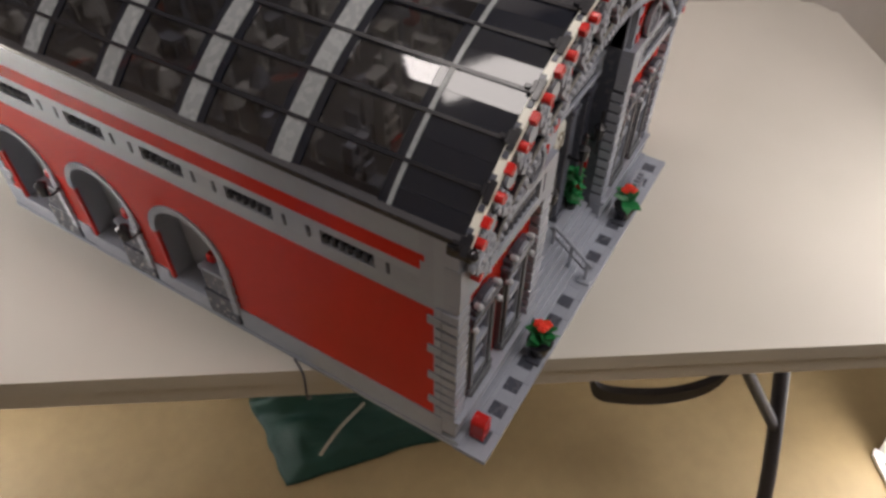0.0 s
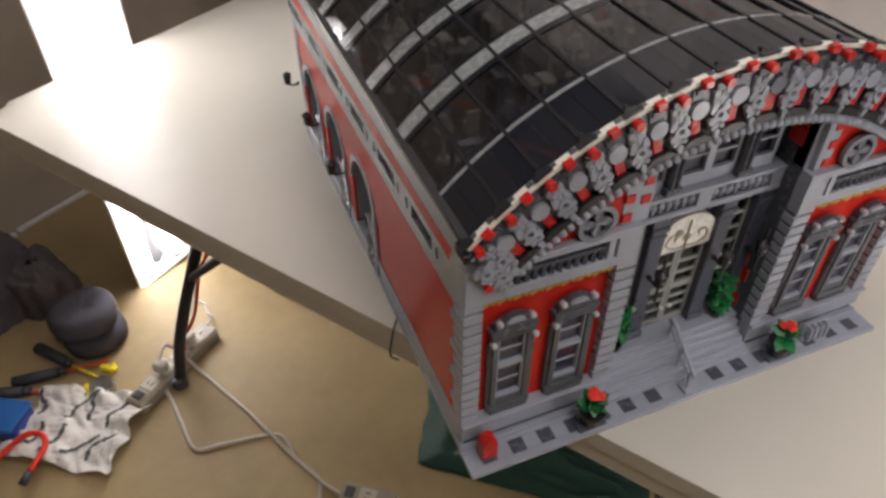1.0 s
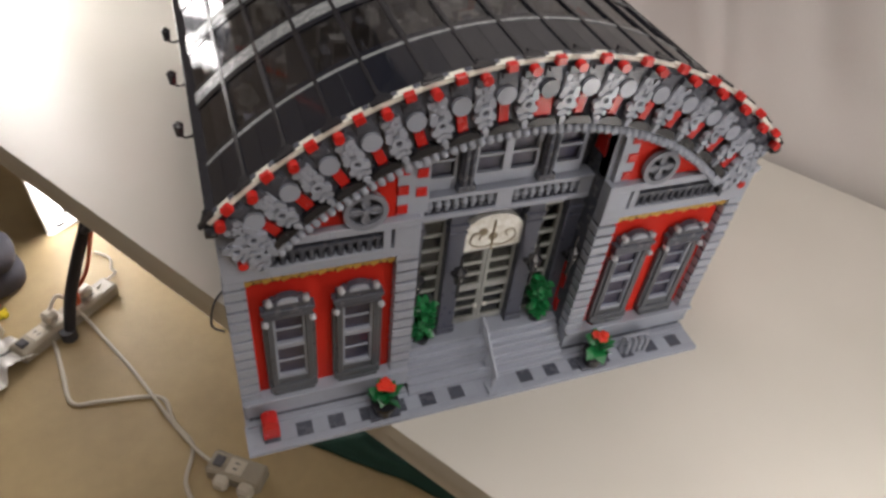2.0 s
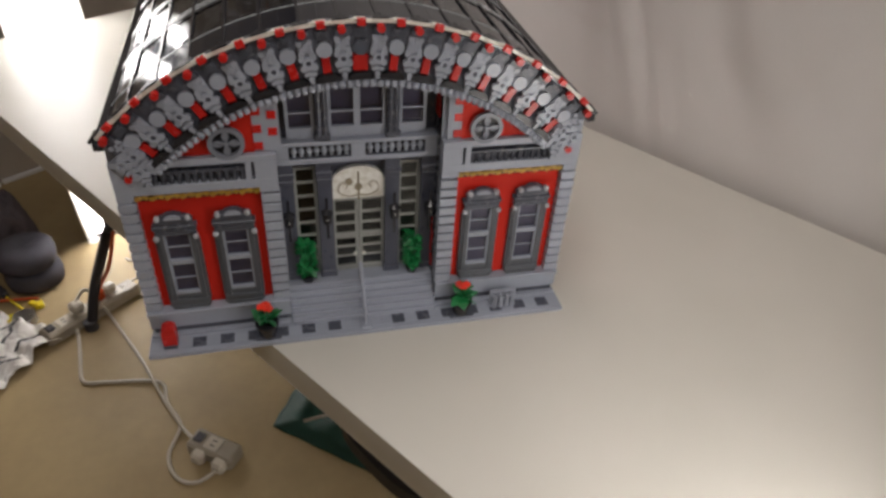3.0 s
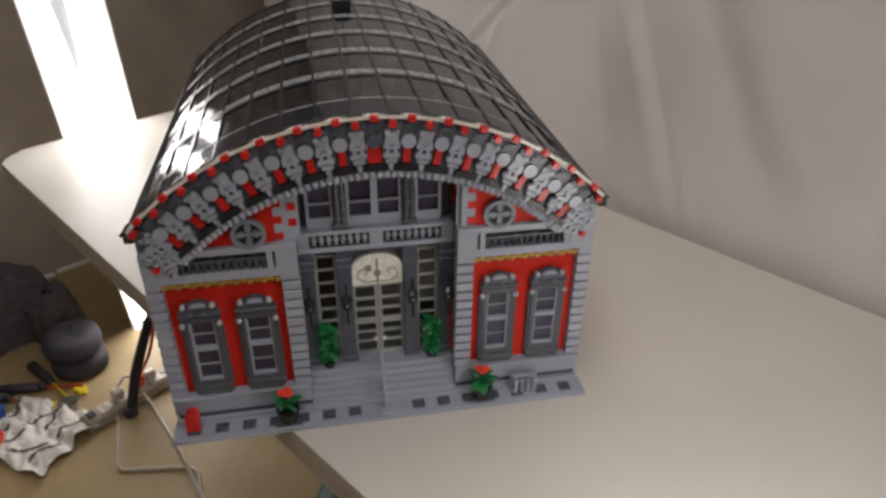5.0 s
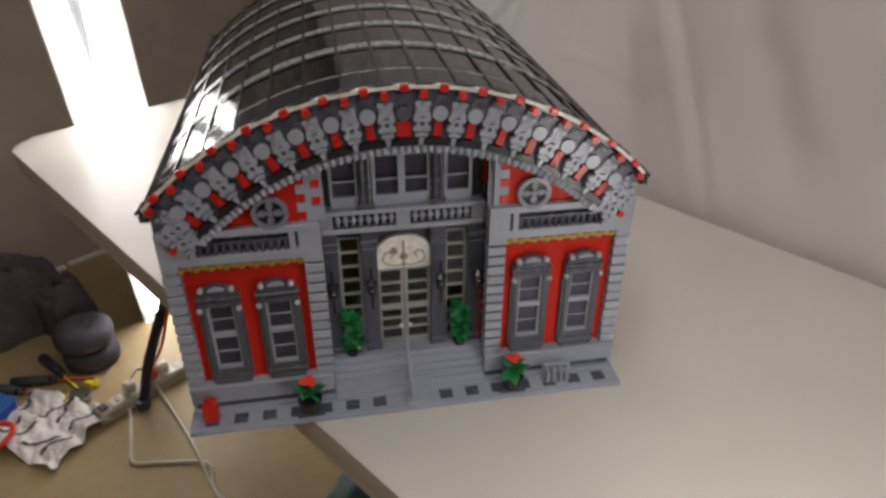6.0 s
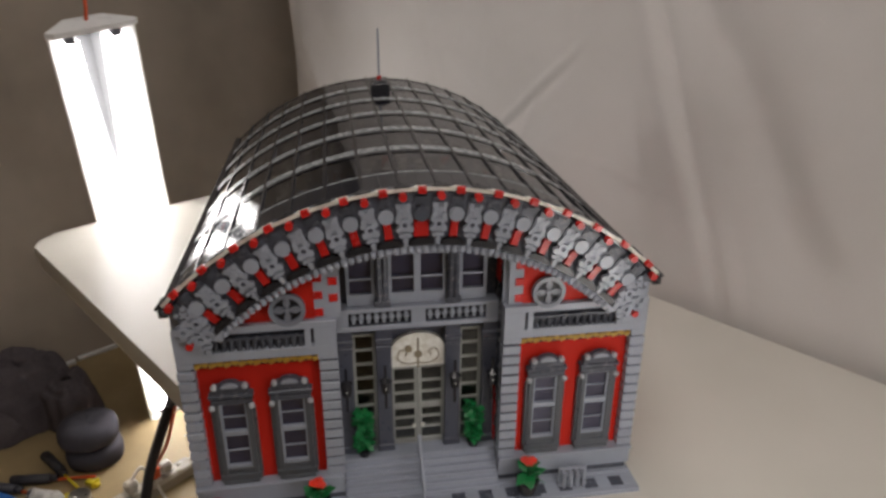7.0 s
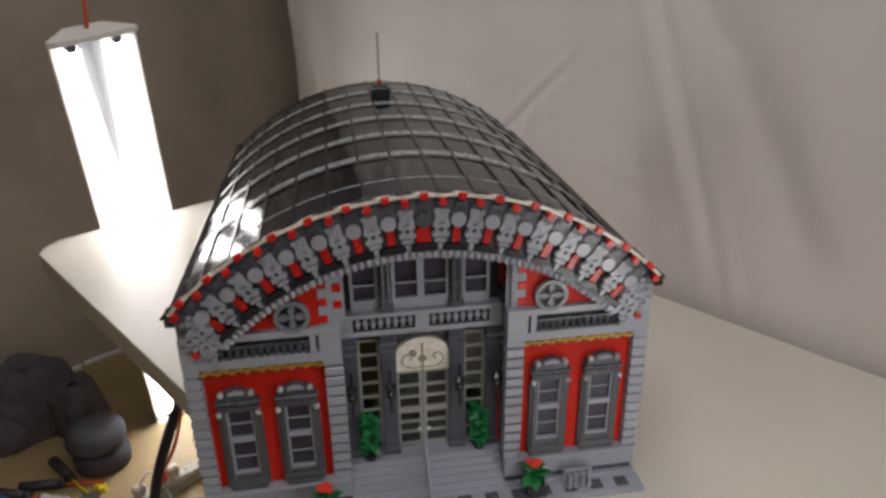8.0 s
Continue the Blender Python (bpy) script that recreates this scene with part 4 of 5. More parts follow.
    bx(bm, -0.35, -0.3, -0.2, 0.35, 0.25, 0.1, 0.04)
    clq = sm("rim_notch", bm, DGREY)
    for k in range(-8, 8):
        put("rim_clip", clp, STEP * (k + 0.5), 45.36, 3.85)
    for k in range(-7, 8):
        put("rim_notch", clq, STEP * (k + 0.2), 45.36, 3.75)
        put("rim_notch", clq, STEP * (k - 0.25), 45.36, 3.9)
    # lower ends: clusters of grey ornaments over the outer piers
    for right in (False, True):
        x0 = 1.6 if not right else 62.4
        q = 1 if not right else -1
        piece("ornament", flower, c, at(x0 + 0.1 * q, 3.7, 30.4, 0, -40 * q, 0))
        piece("ornament", flower, c, at(x0 + 2.0 * q, 3.9, 29.1, 0, -20 * q, 0))
        piece("bracket", bkt, c, at(x0 + 1.9 * q, 3.9, 31.6, 0, -45 * q, 0))
        piece("disc", ddisc, c, at(x0, 3.7, 33.0))
        piece("red_stud", red_rd, c, at(x0 + 0.5 * q, 3.8, 28.2))
        piece("disc", disc, c, at(x0 + 3.9 * q, 4.0, 29.6))


build_cornice()


# ---- entrance ----
LAND = 4.8


def build_entrance():
    bm = B()
    bx(bm, 20.6, 6.9, 0, 43.4, 16.0, LAND, 0.03)
    e = sp("landing", bm, GREY, None, "grey entrance landing")
    for k in range(5):
        bm = B()
        bx(bm, 20.6, 2.9 + 0.8 * k, 0.0, 43.4, 6.9, 0.8 * (k + 1), 0.05)
        sp("step", bm, GREY, None)
    # side cheeks of the porch, up to the arch
    for right in (False, True):
        bm = B()
        mbx(bm, right, 19.6, 6.0, 0, 20.6, 16.0, 38.8)
        ck = sp("porch_cheek", bm, DGREY, None)
        bm = B()
        bx(bm, -0.12, -1.1, 0, 0.12, 1.1, 2.2, 0.05)
        rt = sm("cheek_brick", bm, RED)
        if right:
            for k in range(4):
                piece("cheek_brick", rt, ck, at(mir(20.65, right), 8.95 + (0.45 if k % 2 else -0.35), 5.6 + 2.35 * k))
            for k in range(2):
                piece("cheek_brick", rt, ck, at(mir(20.65, right), 8.2, 32.6 + 2.4 * k))
    # back of the porch
    DY = 9.6
    bm = B()
    bx(bm, 20.6, DY + 0.65, 24.6, 43.4, DY + 2.0, 39.5)
    sp("porch_wall", bm, DGREY, None)
    for xc in (21.5, 27.0, 37.0, 42.5):
        bm = B()
        w = 1.12
        bx(bm, xc - w, DY - 1.1, LAND, xc + w, DY + 1.4, 25.95, 0.08)
        bx(bm, xc - w - 0.15, DY - 1.4, LAND, xc + w + 0.15, DY + 1.2, LAND + 1.2, 0.1)
        bx(bm, xc - w - 0.15, DY - 1.4, 23.6, xc + w + 0.15, DY + 1.2, 24.4, 0.1)
        bx(bm, xc - w - 0.08, DY - 1.25, 22.6, xc + w + 0.08, DY + 1.2, 23.1, 0.08)
        sp("column", bm, COLUMN, None, "dark blue-grey porch column")
    # side lights
    for x0, x1 in ((22.62, 25.88), (38.12, 41.38)):
        bm = B()
        bx(bm, x0, DY, LAND, x0 + 0.4, DY + 0.6, 24.5)
        bx(bm, x1 - 0.4, DY, LAND, x1, DY + 0.6, 24.5)
        for k in range(9):
            z = LAND + 0.2 + 2.4 * k
            bx(bm, x0, DY + 0.05, z, x1, DY + 0.5, z + 0.35)
        f = sp("side_light", bm, BAR, None, "narrow side window with pale bars")
        bm = B()
        bx(bm, x0 + 0.3, DY + 0.25, LAND + 0.3, x1 - 0.3, DY + 0.33, 24.0)
        sp("pane", bm, CLEAR, f)
    # double door
    for x0, x1, hx in ((28.0, 31.95, 31.3), (32.05, 36.0, 32.7)):
        bm = B()
        bx(bm, x0, DY, LAND, x0 + 0.5, DY + 0.6, 18.9, 0.03)
        bx(bm, x1 - 0.5, DY, LAND, x1, DY + 0.6, 18.9, 0.03)
        bx(bm, x0 + 0.02, DY - 0.05, LAND + 0.02, x1 - 0.02, DY + 0.55, LAND + 0.9, 0.03)
        bx(bm, x0 + 0.02, DY - 0.05, 11.2, x1 - 0.02, DY + 0.55, 12.2, 0.03)
        bx(bm, x0 + 0.02, DY - 0.05, 18.3, x1 - 0.02, DY + 0.55, 18.88, 0.03)
        for z in (7.4, 9.3, 13.8, 15.8):
            bx(bm, x0 + 0.1, DY + 0.1, z, x1 - 0.1, DY + 0.5, z + 0.42)
        d = sp("door", bm, BAR, None, "pale glazed door leaf")
        bm = B()
        bx(bm, x0 + 0.4, DY + 0.25, LAND + 0.5, x1 - 0.4, DY + 0.33, 18.6)
        sp("pane", bm, CLEAR, d)
        bm = B()
        ball(bm, (hx, DY - 0.35, 8.3), 0.35, 8)
        sp("door_knob", bm, WHITE, d)
    # fanlight
    out = [(28.0, 19.0), (36.0, 19.0), (36.0, 21.6)] + [(32 + 4.0 * math.cos(a), 21.6 + 2.9 * math.sin(a)) for a in [math.pi * k / 14 for k in range(1, 14)]] + [(28.0, 21.6)]
    bm = B()
    prism(bm, out, DY - 0.5, DY + 0.4)
    fan = bm
    bm = B()
    bx(bm, 28.0, DY + 0.45, 19.0, 36.0, DY + 0.62, 25.98)
    sp("tympanum", bm, COLUMN)
    bm = fan
    f = sp("fanlight", bm, FAN, None, "milky arched fanlight with scroll relief")
    bm = B()
    for e in (-1, 1):
        tube(bm, curve_pts([(32, DY - 0.55, 19.6), (32 + e * 1.6, DY - 0.6, 19.5), (32 + e * 3.0, DY - 0.6, 20.4), (32 + e * 2.6, DY - 0.6, 21.8),
                            (32 + e * 1.6, DY - 0.6, 21.6), (32 + e * 1.9, DY - 0.6, 20.8)], 4), 0.10, 6)
    cyl(bm, (32, DY - 0.5, 21.0), 0.6, 0.2, "Y", 14)
    tube(bm, [(32, DY - 0.6, 18.8), (32, DY - 0.6, 23.6)], 0.14, 6)
    sp("scroll", bm, SCROLL, f)
    bm = B()
    cyl(bm, (30.6, DY - 0.55, 22.0), 0.55, 0.25, "Y", 14)
    sp("brown_stud", bm, SCROLL, f)
    # balcony beam
    bm = B()
    BY = 8.0
    bx(bm, 20.6, BY, 26.0, 43.4, DY + 0.6, 26.7, 0.06)
    bx(bm, 20.6, BY - 0.1, 28.9, 43.4, DY + 0.6, 29.5, 0.06)
    bx(bm, 20.6, BY + 0.1, 26.7, 22.3, DY, 28.9)
    bx(bm, 31.0, BY + 0.1, 26.7, 33.0, DY, 28.9)
    bx(bm, 41.7, BY + 0.1, 26.7, 43.4, DY, 28.9)
    bal = sp("balcony", bm, GREY, None, "grey balcony beam with two sunk balustrades")
    bm = B()
    bx(bm, 22.3, BY + 1.2, 26.7, 31.0, BY + 1.6, 29.0)
    bx(bm, 33.0, BY + 1.2, 26.7, 41.7, BY + 1.6, 29.0)
    sp("balcony_recess", bm, BLACK, bal)
    bm = B()
    cyl(bm, (0, 0, 0), 0.3, 1.6, seg=8)
    cyl(bm, (0, 0, 0.0), 0.45, 0.5, seg=8)
    pin = sm("balcony_pin", bm, GREY, True)
    for k in range(8):
        piece("baluster", pin, bal, at(23.0 + 1.05 * k, BY + 0.6, 27.8))
        piece("baluster", pin, bal, at(33.7 + 1.05 * k, BY + 0.6, 27.8))
    bm = B()
    for x0, x1 in ((22.3, 31.0), (33.0, 41.7)):
        bx(bm, x0, BY + 0.35, 26.7, x1, BY + 0.9, 26.95)
        bx(bm, x0, BY + 0.35, 28.6, x1, BY + 0.9, 29.0)
    sp("balustrade_rail", bm, DGREY, bal)
    # upper windows
    UY = 9.0
    bm = B()
    bx(bm, 20.6, UY + 1.1, 29.7, 43.4, UY + 1.6, 39.6)
    sp("upper_wall", bm, DGREY)
    for x0, x1, n in ((22.2, 26.1, 1), (28.0, 36.0, 2), (37.9, 41.8, 1)):
        bm = B()
        bx(bm, x0, UY, 29.5, x1, UY + 0.8, 31.2, 0.04)
        bx(bm, x0, UY, 36.9, x1, UY + 0.8, 38.6, 0.04)
        bx(bm, x0, UY, 31.2, x0 + 0.45, UY + 0.8, 36.9)
        bx(bm, x1 - 0.45, UY, 31.2, x1, UY + 0.8, 36.9)
        if n == 2:
            bx(bm, 31.5, UY, 31.2, 32.5, UY + 0.8, 36.9)
        bx(bm, x0 + 0.1, UY + 0.1, 33.3, x1 - 0.1, UY + 0.6, 33.6)
        f = sp("upper_window", bm, GREY, None, "upper window with grey frame and dark panes")
        bm = B()
        bx(bm, x0 + 0.3, UY + 0.45, 30.5, x1 - 0.3, UY + 0.55, 37.0)
        sp("pane", bm, SMOKE, f)
        bm = B()
        bx(bm, x0 + 0.2, UY + 0.9, 30.5, x1 - 0.2, UY + 1.0, 37.0)
        sp("blind", bm, BLIND, f)
    for xc in (27.05, 36.95):
        bm = B()
        bx(bm, xc - 0.85, UY - 0.7, 29.5, xc + 0.85, UY + 0.9, 39.4, 0.1)
        cyl(bm, (xc - 0.4, UY - 0.7, 34.4), 0.3, 9.0, seg=10)
        cyl(bm, (xc + 0.4, UY - 0.7, 34.4), 0.3, 9.0, seg=10)
        bx(bm, xc - 1.1, UY - 1.0, 29.5, xc + 1.1, UY + 0.9, 30.4, 0.1)
        sp("pilaster", bm, DGREY)
    # stair rail
    bm = B()
    tube(bm, curve_pts([(31.8, 0.7, 3.0), (31.8, 0.8, 3.6), (31.8, 1.5, 4.0), (31.8, 6.3, 7.7), (31.8, 7.0, 7.9), (31.8, 7.4, 7.5)], 4), 0.30, 8)
    tube(bm, [(31.8, 1.3, 2.2), (31.8, 6.6, 6.3)], 0.22, 8)
    for y, z0, z1 in ((1.2, 0, 3.8), (3.9, 1.6, 5.8), (6.9, LAND, 7.8)):
        tube(bm, [(31.8, y, z0), (31.8, y, z1)], 0.26, 8)
    bx(bm, 31.0, 0.2, 0, 32.6, 2.2, 0.5, 0.08)
    sp("stair_rail", bm, GREY, None, "grey stair handrail")


COLUMN = plastic("slate_grey_plastic", (0.070, 0.076, 0.105), 0.3)
SCROLL = plastic("bronze_plastic", (0.30, 0.25, 0.17), 0.4)
FAN = surface("milky_plastic", (0.88, 0.875, 0.83), 0.14, vary=0.12, scale=400, bump=0.5, bscale=350, random_amt=0, second=(0.70, 0.68, 0.60), second_scale=160)
build_entrance()


# ---- lanterns, planters, street things ----
def lantern(x, y, z, turn, spike=True):
    bm = B()
    cyl(bm, (0, -0.1, 0.2), 0.35, 0.4, "Y", 10)
    tube(bm, curve_pts([(0, 0, 0.2), (0, -1.2, 0.0), (0, -2.0, 0.6)], 4), 0.2, 6)
    ln = sp("wall_lantern", bm, BLACK, None, "black wall lantern", m=at(x, y, z, 0, 0, turn))
    bm = B()
    cyl(bm, (0, -2.0, 1.5), 0.62, 1.9, seg=10, r2=0.82)
    cyl(bm, (0, -2.0, 2.75), 0.9, 0.6, seg=10, r2=0.2)
    cyl(bm, (0, -2.0, 0.6), 0.4, 0.4, seg=10)
    if spike:
        tube(bm, [(0, -2.0, 2.9), (0, -2.0, 4.9)], 0.2, 6)
        tube(bm, [(0, -2.0, -2.2), (0, -2.0, 0.6)], 0.2, 6)
    sp("lamp_head", bm, BLACK, ln)
    bm = B()
    ball(bm, (0, -2.66, 1.5), 0.13, 8)
    sp("bulb", bm, WHITE, ln)


for x in (21.5, 27.0, 37.0, 42.5):
    lantern(x, 8.4, 16.2, 0)
for y in (52.0, 68.0, 84.2):
    lantern(-0.9, y, 11.2, -90, False)


def leafy(bm, c, n, r, size, seed, up=0.6):
    rnd = random.Random(seed)
    for k in range(n):
        a = rnd.uniform(0, 2 * math.pi)
        rr = r * math.sqrt(rnd.random())
        p = Vector((c[0] + rr * math.cos(a), c[1] + rr * math.sin(a), c[2] + rnd.uniform(-up, up)))
        m = Matrix.Translation(p) @ Euler((rnd.uniform(-0.7, 0.7), rnd.uniform(-0.7, 0.7), a)).to_matrix().to_4x4()
        v = [m @ Vector(q) for q in ((0, -size * 0.4, 0), (size * 0.6, -size * 0.45, 0.1), (size * 1.2, 0, -0.05), (size * 0.6, size * 0.45, 0.1), (0, size * 0.4, 0))]
        lo = [bm.verts.new(q) for q in v]
        hi = [bm.verts.new(q + Vector((0, 0, 0.16))) for q in v]
        bm.faces.new(lo[::-1]); bm.faces.new(hi)
        for i in range(5):
            bm.faces.new((lo[i], lo[(i + 1) % 5], hi[(i + 1) % 5], hi[i]))


def flower_pot(x, y, seed):
    r = root("flower_pot", "black toy pot with green leaves and red flowers", "flower pot", pose(qx(x) * U, qy(y) * U, ZS + 0.0003), group="flower pots")
    bm = B()
    bx(bm, -2.0, -0.97, 0, 2.0, 0.97, 0.4, 0.05)
    part("base_plate", bm, DGREY, r, scale=U)
    bm = B()
    cyl(bm, (0, 0, 1.45), 1.2, 2.1, seg=16, r2=1.62)
    cyl(bm, (0, 0, 2.65), 1.75, 0.4, seg=16)
    part("pot", bm, BLACK, r, scale=U)
    bm = B()
    leafy(bm, (0, 0, 3.5), 6, 0.5, 1.9, seed, 0.25)
    leafy(bm, (0, 0, 4.6), 5, 0.4, 1.6, seed + 5, 0.3)
    tube(bm, [(0, 0, 2.2), (0.1, 0, 6.0)], 0.25, 6)
    part("leaves", bm, GREEN, r, scale=U)
    for k in range(3):
        bm = B()
        a = k * math.pi * 2 / 3 + 0.4 + seed
        cx, cy, cz = 0.58 * math.cos(a), 0.58 * math.sin(a), 6.0 + 0.3 * (k % 2)
        for j in range(5):
            q = 2 * math.pi * j / 5
            ball(bm, (cx + 0.42 * math.cos(q), cy + 0.42 * math.sin(q), cz), 0.38, 6, 0.6)
        cyl(bm, (cx, cy, cz + 0.2), 0.25, 0.3, seg=8)
        part("blossom", bm, FLOWER, r, "red toy flower", scale=U)


flower_pot(17.0, 1.4, 1)
flower_pot(47.0, 1.4, 2)


def climbing_plant(x, y, seed):
    r = root("toy_plant", "tall green toy plant beside the station door", "plant", pose(x * U, y * U, ZS + LAND * U), group="door plants")
    bm = B()
    cyl(bm, (0, 0, 0.5), 0.8, 1.0, seg=12, r2=1.0)
    part("pot", bm, BLACK, r, scale=U)
    bm = B()
    tube(bm, [(0, 0, 0.8), (0.1, 0, 7.6)], 0.22, 6)
    for k in range(9):
        leafy(bm, (0, 0, 1.4 + 0.72 * k), 9, 0.75 + 0.2 * (k % 2), 0.95, seed + k, 0.4)
    part("leaves", bm, GREEN, r, scale=U)


climbing_plant(23.6, 7.9, 11)
climbing_plant(40.2, 7.9, 31)


def post_box():
    r = root("post_box", "red toy post box with a rounded top on the pavement", "post box", pose(qx(3.0) * U, qy(2.3) * U, ZS + 0.0003))
    bm = B()
    out = [(-1.0, 0.3), (1.0, 0.3), (1.0, 2.9)] + [(math.cos(a), 2.9 + 0.8 * math.sin(a)) for a in [math.pi * k / 8 for k in range(1, 8)]] + [(-1.0, 2.9)]
    prism(bm, out, -0.9, 0.9)
    body = part("body", bm, RED, r, scale=U)
    bm = B()
    bx(bm, -0.75, -1.02, 2.3, 0.75, -0.85, 2.65, 0.05)
    part("slot", bm, RED, body, scale=U)
    bm = B()
    bx(bm, -1.0, -0.95, 0, 1.0, 0.95, 0.32, 0.05)
    part("foot", bm, DGREY, r, scale=U)


post_box()


def bike_rack():
    r = root("bike_rack", "dark grey toy bicycle rack standing on the pavement", "bike rack", pose(qx(54.2) * U, qy(2.2) * U, ZS + 0.0003))
    bm = B()
    bx(bm, -2.2, -0.4, 0, 2.2, 0.5, 0.35, 0.05)
    bx(bm, -2.2, 0.1, 2.6, 2.2, 0.5, 3.1, 0.08)
    bx(bm, -2.2, 0.1, 0.3, -1.75, 0.5, 2.7, 0.05)
    bx(bm, 1.75, 0.1, 0.3, 2.2, 0.5, 2.7, 0.05)
    part("frame", bm, SASH, r, scale=U)
    for k in range(4):
        bm = B()
        x = -1.5 + k
        bx(bm, x - 0.27, -0.9, 0.1, x + 0.27, -0.5, 2.3, 0.08)
        bx(bm, x - 0.27, -0.75, 2.2, x + 0.27, 0.3, 2.75, 0.08)
        bx(bm, x - 0.27, -0.6, 0.05, x + 0.27, 0.2, 0.5, 0.06)
        part("hoop", bm, SASH, r, scale=U)


bike_rack()


def roof_beacon():
    bm = B()
    bx(bm, -1.9, -3.0, 0, 1.9, 3.0, 2.2, 0.1)
    bx(bm, -1.4, -2.2, 2.2, 1.4, 2.2, 2.7, 0.08)
    b = sp("ridge_box", bm, BLACK, None, "black box on the ridge with an aerial", m=at(31.7, 69.5, CZ + R_ROOF - 0.3))
    bm = B()
    cyl(bm, (0, 1.0, 2.95), 0.5, 0.5, seg=10)
    sp("red_base", bm, RED, b)
    bm = B()
    tube(bm, [(0, 1.0, 3.2), (0, 1.0, 12.6)], 0.22, 6)
    sp("aerial", bm, GREY, b)


roof_beacon()


def interior_clutter():
    """Small toy furnishings of the upper storey, seen dimly through the roof panes."""
    rnd = random.Random(5)
    bm = B(); bx(bm, -1.6, -1.0, 2.0, 1.6, 1.0, 2.5, 0.05)
    for sx in (-1.3, 1.3):
        for sy in (-0.7, 0.7):
            bx(bm, sx - 0.15, sy - 0.15, 0, sx + 0.15, sy + 0.15, 2.0)
    meshes = []
    for mt in (CREAM, GREY, WHITE):
        b2 = bm.copy()
        meshes.append(("toy_table", sm("toy_table", b2, mt), "small toy table on the upper floor", "toy table"))
    bm.free()
    for mt in (RED, WHITE, GREY):
        bm = B(); bx(bm, -0.9, -0.9, 0, 0.9, 0.9, 1.4, 0.06); bx(bm, -0.9, 0.5, 1.4, 0.9, 0.9, 3.4, 0.06)
        meshes.append(("toy_chair", sm("toy_chair", bm, mt), "small toy chair on the upper floor", "toy chair"))
    for mt in (WHITE, GREY):
        bm = B()
        for k in range(4):
            bx(bm, -1.5, -0.6, 1.9 * k, 1.5, 0.6, 1.9 * k + 0.3, 0.03)
        bx(bm, -1.7, -0.6, 0, -1.5, 0.6, 6.2); bx(bm, 1.5, -0.6, 0, 1.7, 0.6, 6.2)
        for k in range(3):
            bx(bm, -1.2 + 0.5 * k, -0.4, 1.9 * k + 0.3, 0.2 + 0.4 * k, 0.4, 1.9 * k + 1.4, 0.05)
        meshes.append(("toy_shelf", sm("toy_shelf", bm, mt), "small toy shelf with blocks on the upper floor", "toy shelf"))
    for mt in (WHITE, WHITE, GREY):
        bm = B(); cyl(bm, (0, 0, 0.3), 0.9, 0.6, seg=10); cyl(bm, (0, 0, 2.8), 0.3, 4.6, seg=8); cyl(bm, (0, 0, 5.6), 1.3, 1.8, seg=10, r2=0.6)
        meshes.append(("toy_lamp", sm("toy_lamp", bm, mt), "small round toy floor lamp", "toy lamp"))
    k = 0
    y = 17.0
    while y < BACK - 5:
        x = 6.0
        while x < 59:
            if rnd.random() < 0.9:
                nm, me, lb, ct = meshes[rnd.randrange(len(meshes))]
                o = new(nm, me)
                o.matrix_world = pose((x + rnd.uniform(-1.5, 1.5)) * U, (y + rnd.uniform(-1.5, 1.5)) * U, ZS + 28.4 * U, 0, 0, rnd.choice((0, 90, 180, 270)))
                tagged(o, lb, ct, group="furnishings of the upper floor")
            x += 5.2
        y += 4.4


interior_clutter()


# ---- floor clutter ----
def spool():
    r = root("foam_spool", "dark grey padded double disc lying on the floor", "spool", pose(-0.548, 1.108, 0.0, 0, 0, -30))
    for name, dx, z, R in (("lower_pad", -0.002, 0.033, 0.076), ("upper_pad", -0.012, 0.098, 0.080)):
        bm = B()
        n = 28
        prof = [(0.0, -0.034), (R * 0.80, -0.034), (R * 0.96, -0.024), (R, -0.004), (R * 0.97, 0.014), (R * 0.84, 0.027), (R * 0.55, 0.030), (R * 0.3, 0.024), (0.0, 0.022)]
        rows = []
        for rr, dz in prof:
            rows.append([bm.verts.new((dx + max(rr, 0.001) * math.cos(2 * math.pi * k / n), max(rr, 0.001) * math.sin(2 * math.pi * k / n),
                                       z + dz + 0.006 * noise.noise(Vector((rr * 20, k * 0.4, dx * 90))))) for k in range(n)])
        for p, q in zip(rows, rows[1:]):
            for k in range(n):
                bm.faces.new((p[k], p[(k + 1) % n], q[(k + 1) % n], q[k]))
        part(name, bm, PADGREY, r, smooth=True)
    bm = B()
    cyl(bm, (0, 0, 0.066), 0.05, 0.04, seg=20)
    part("core", bm, PADGREY, r, smooth=True)


PADGREY = surface("dark_grey_foam", (0.075, 0.072, 0.088), 0.75, vary=0.15, scale=80, bump=0.2, random_amt=0, spec=0.2)
spool()


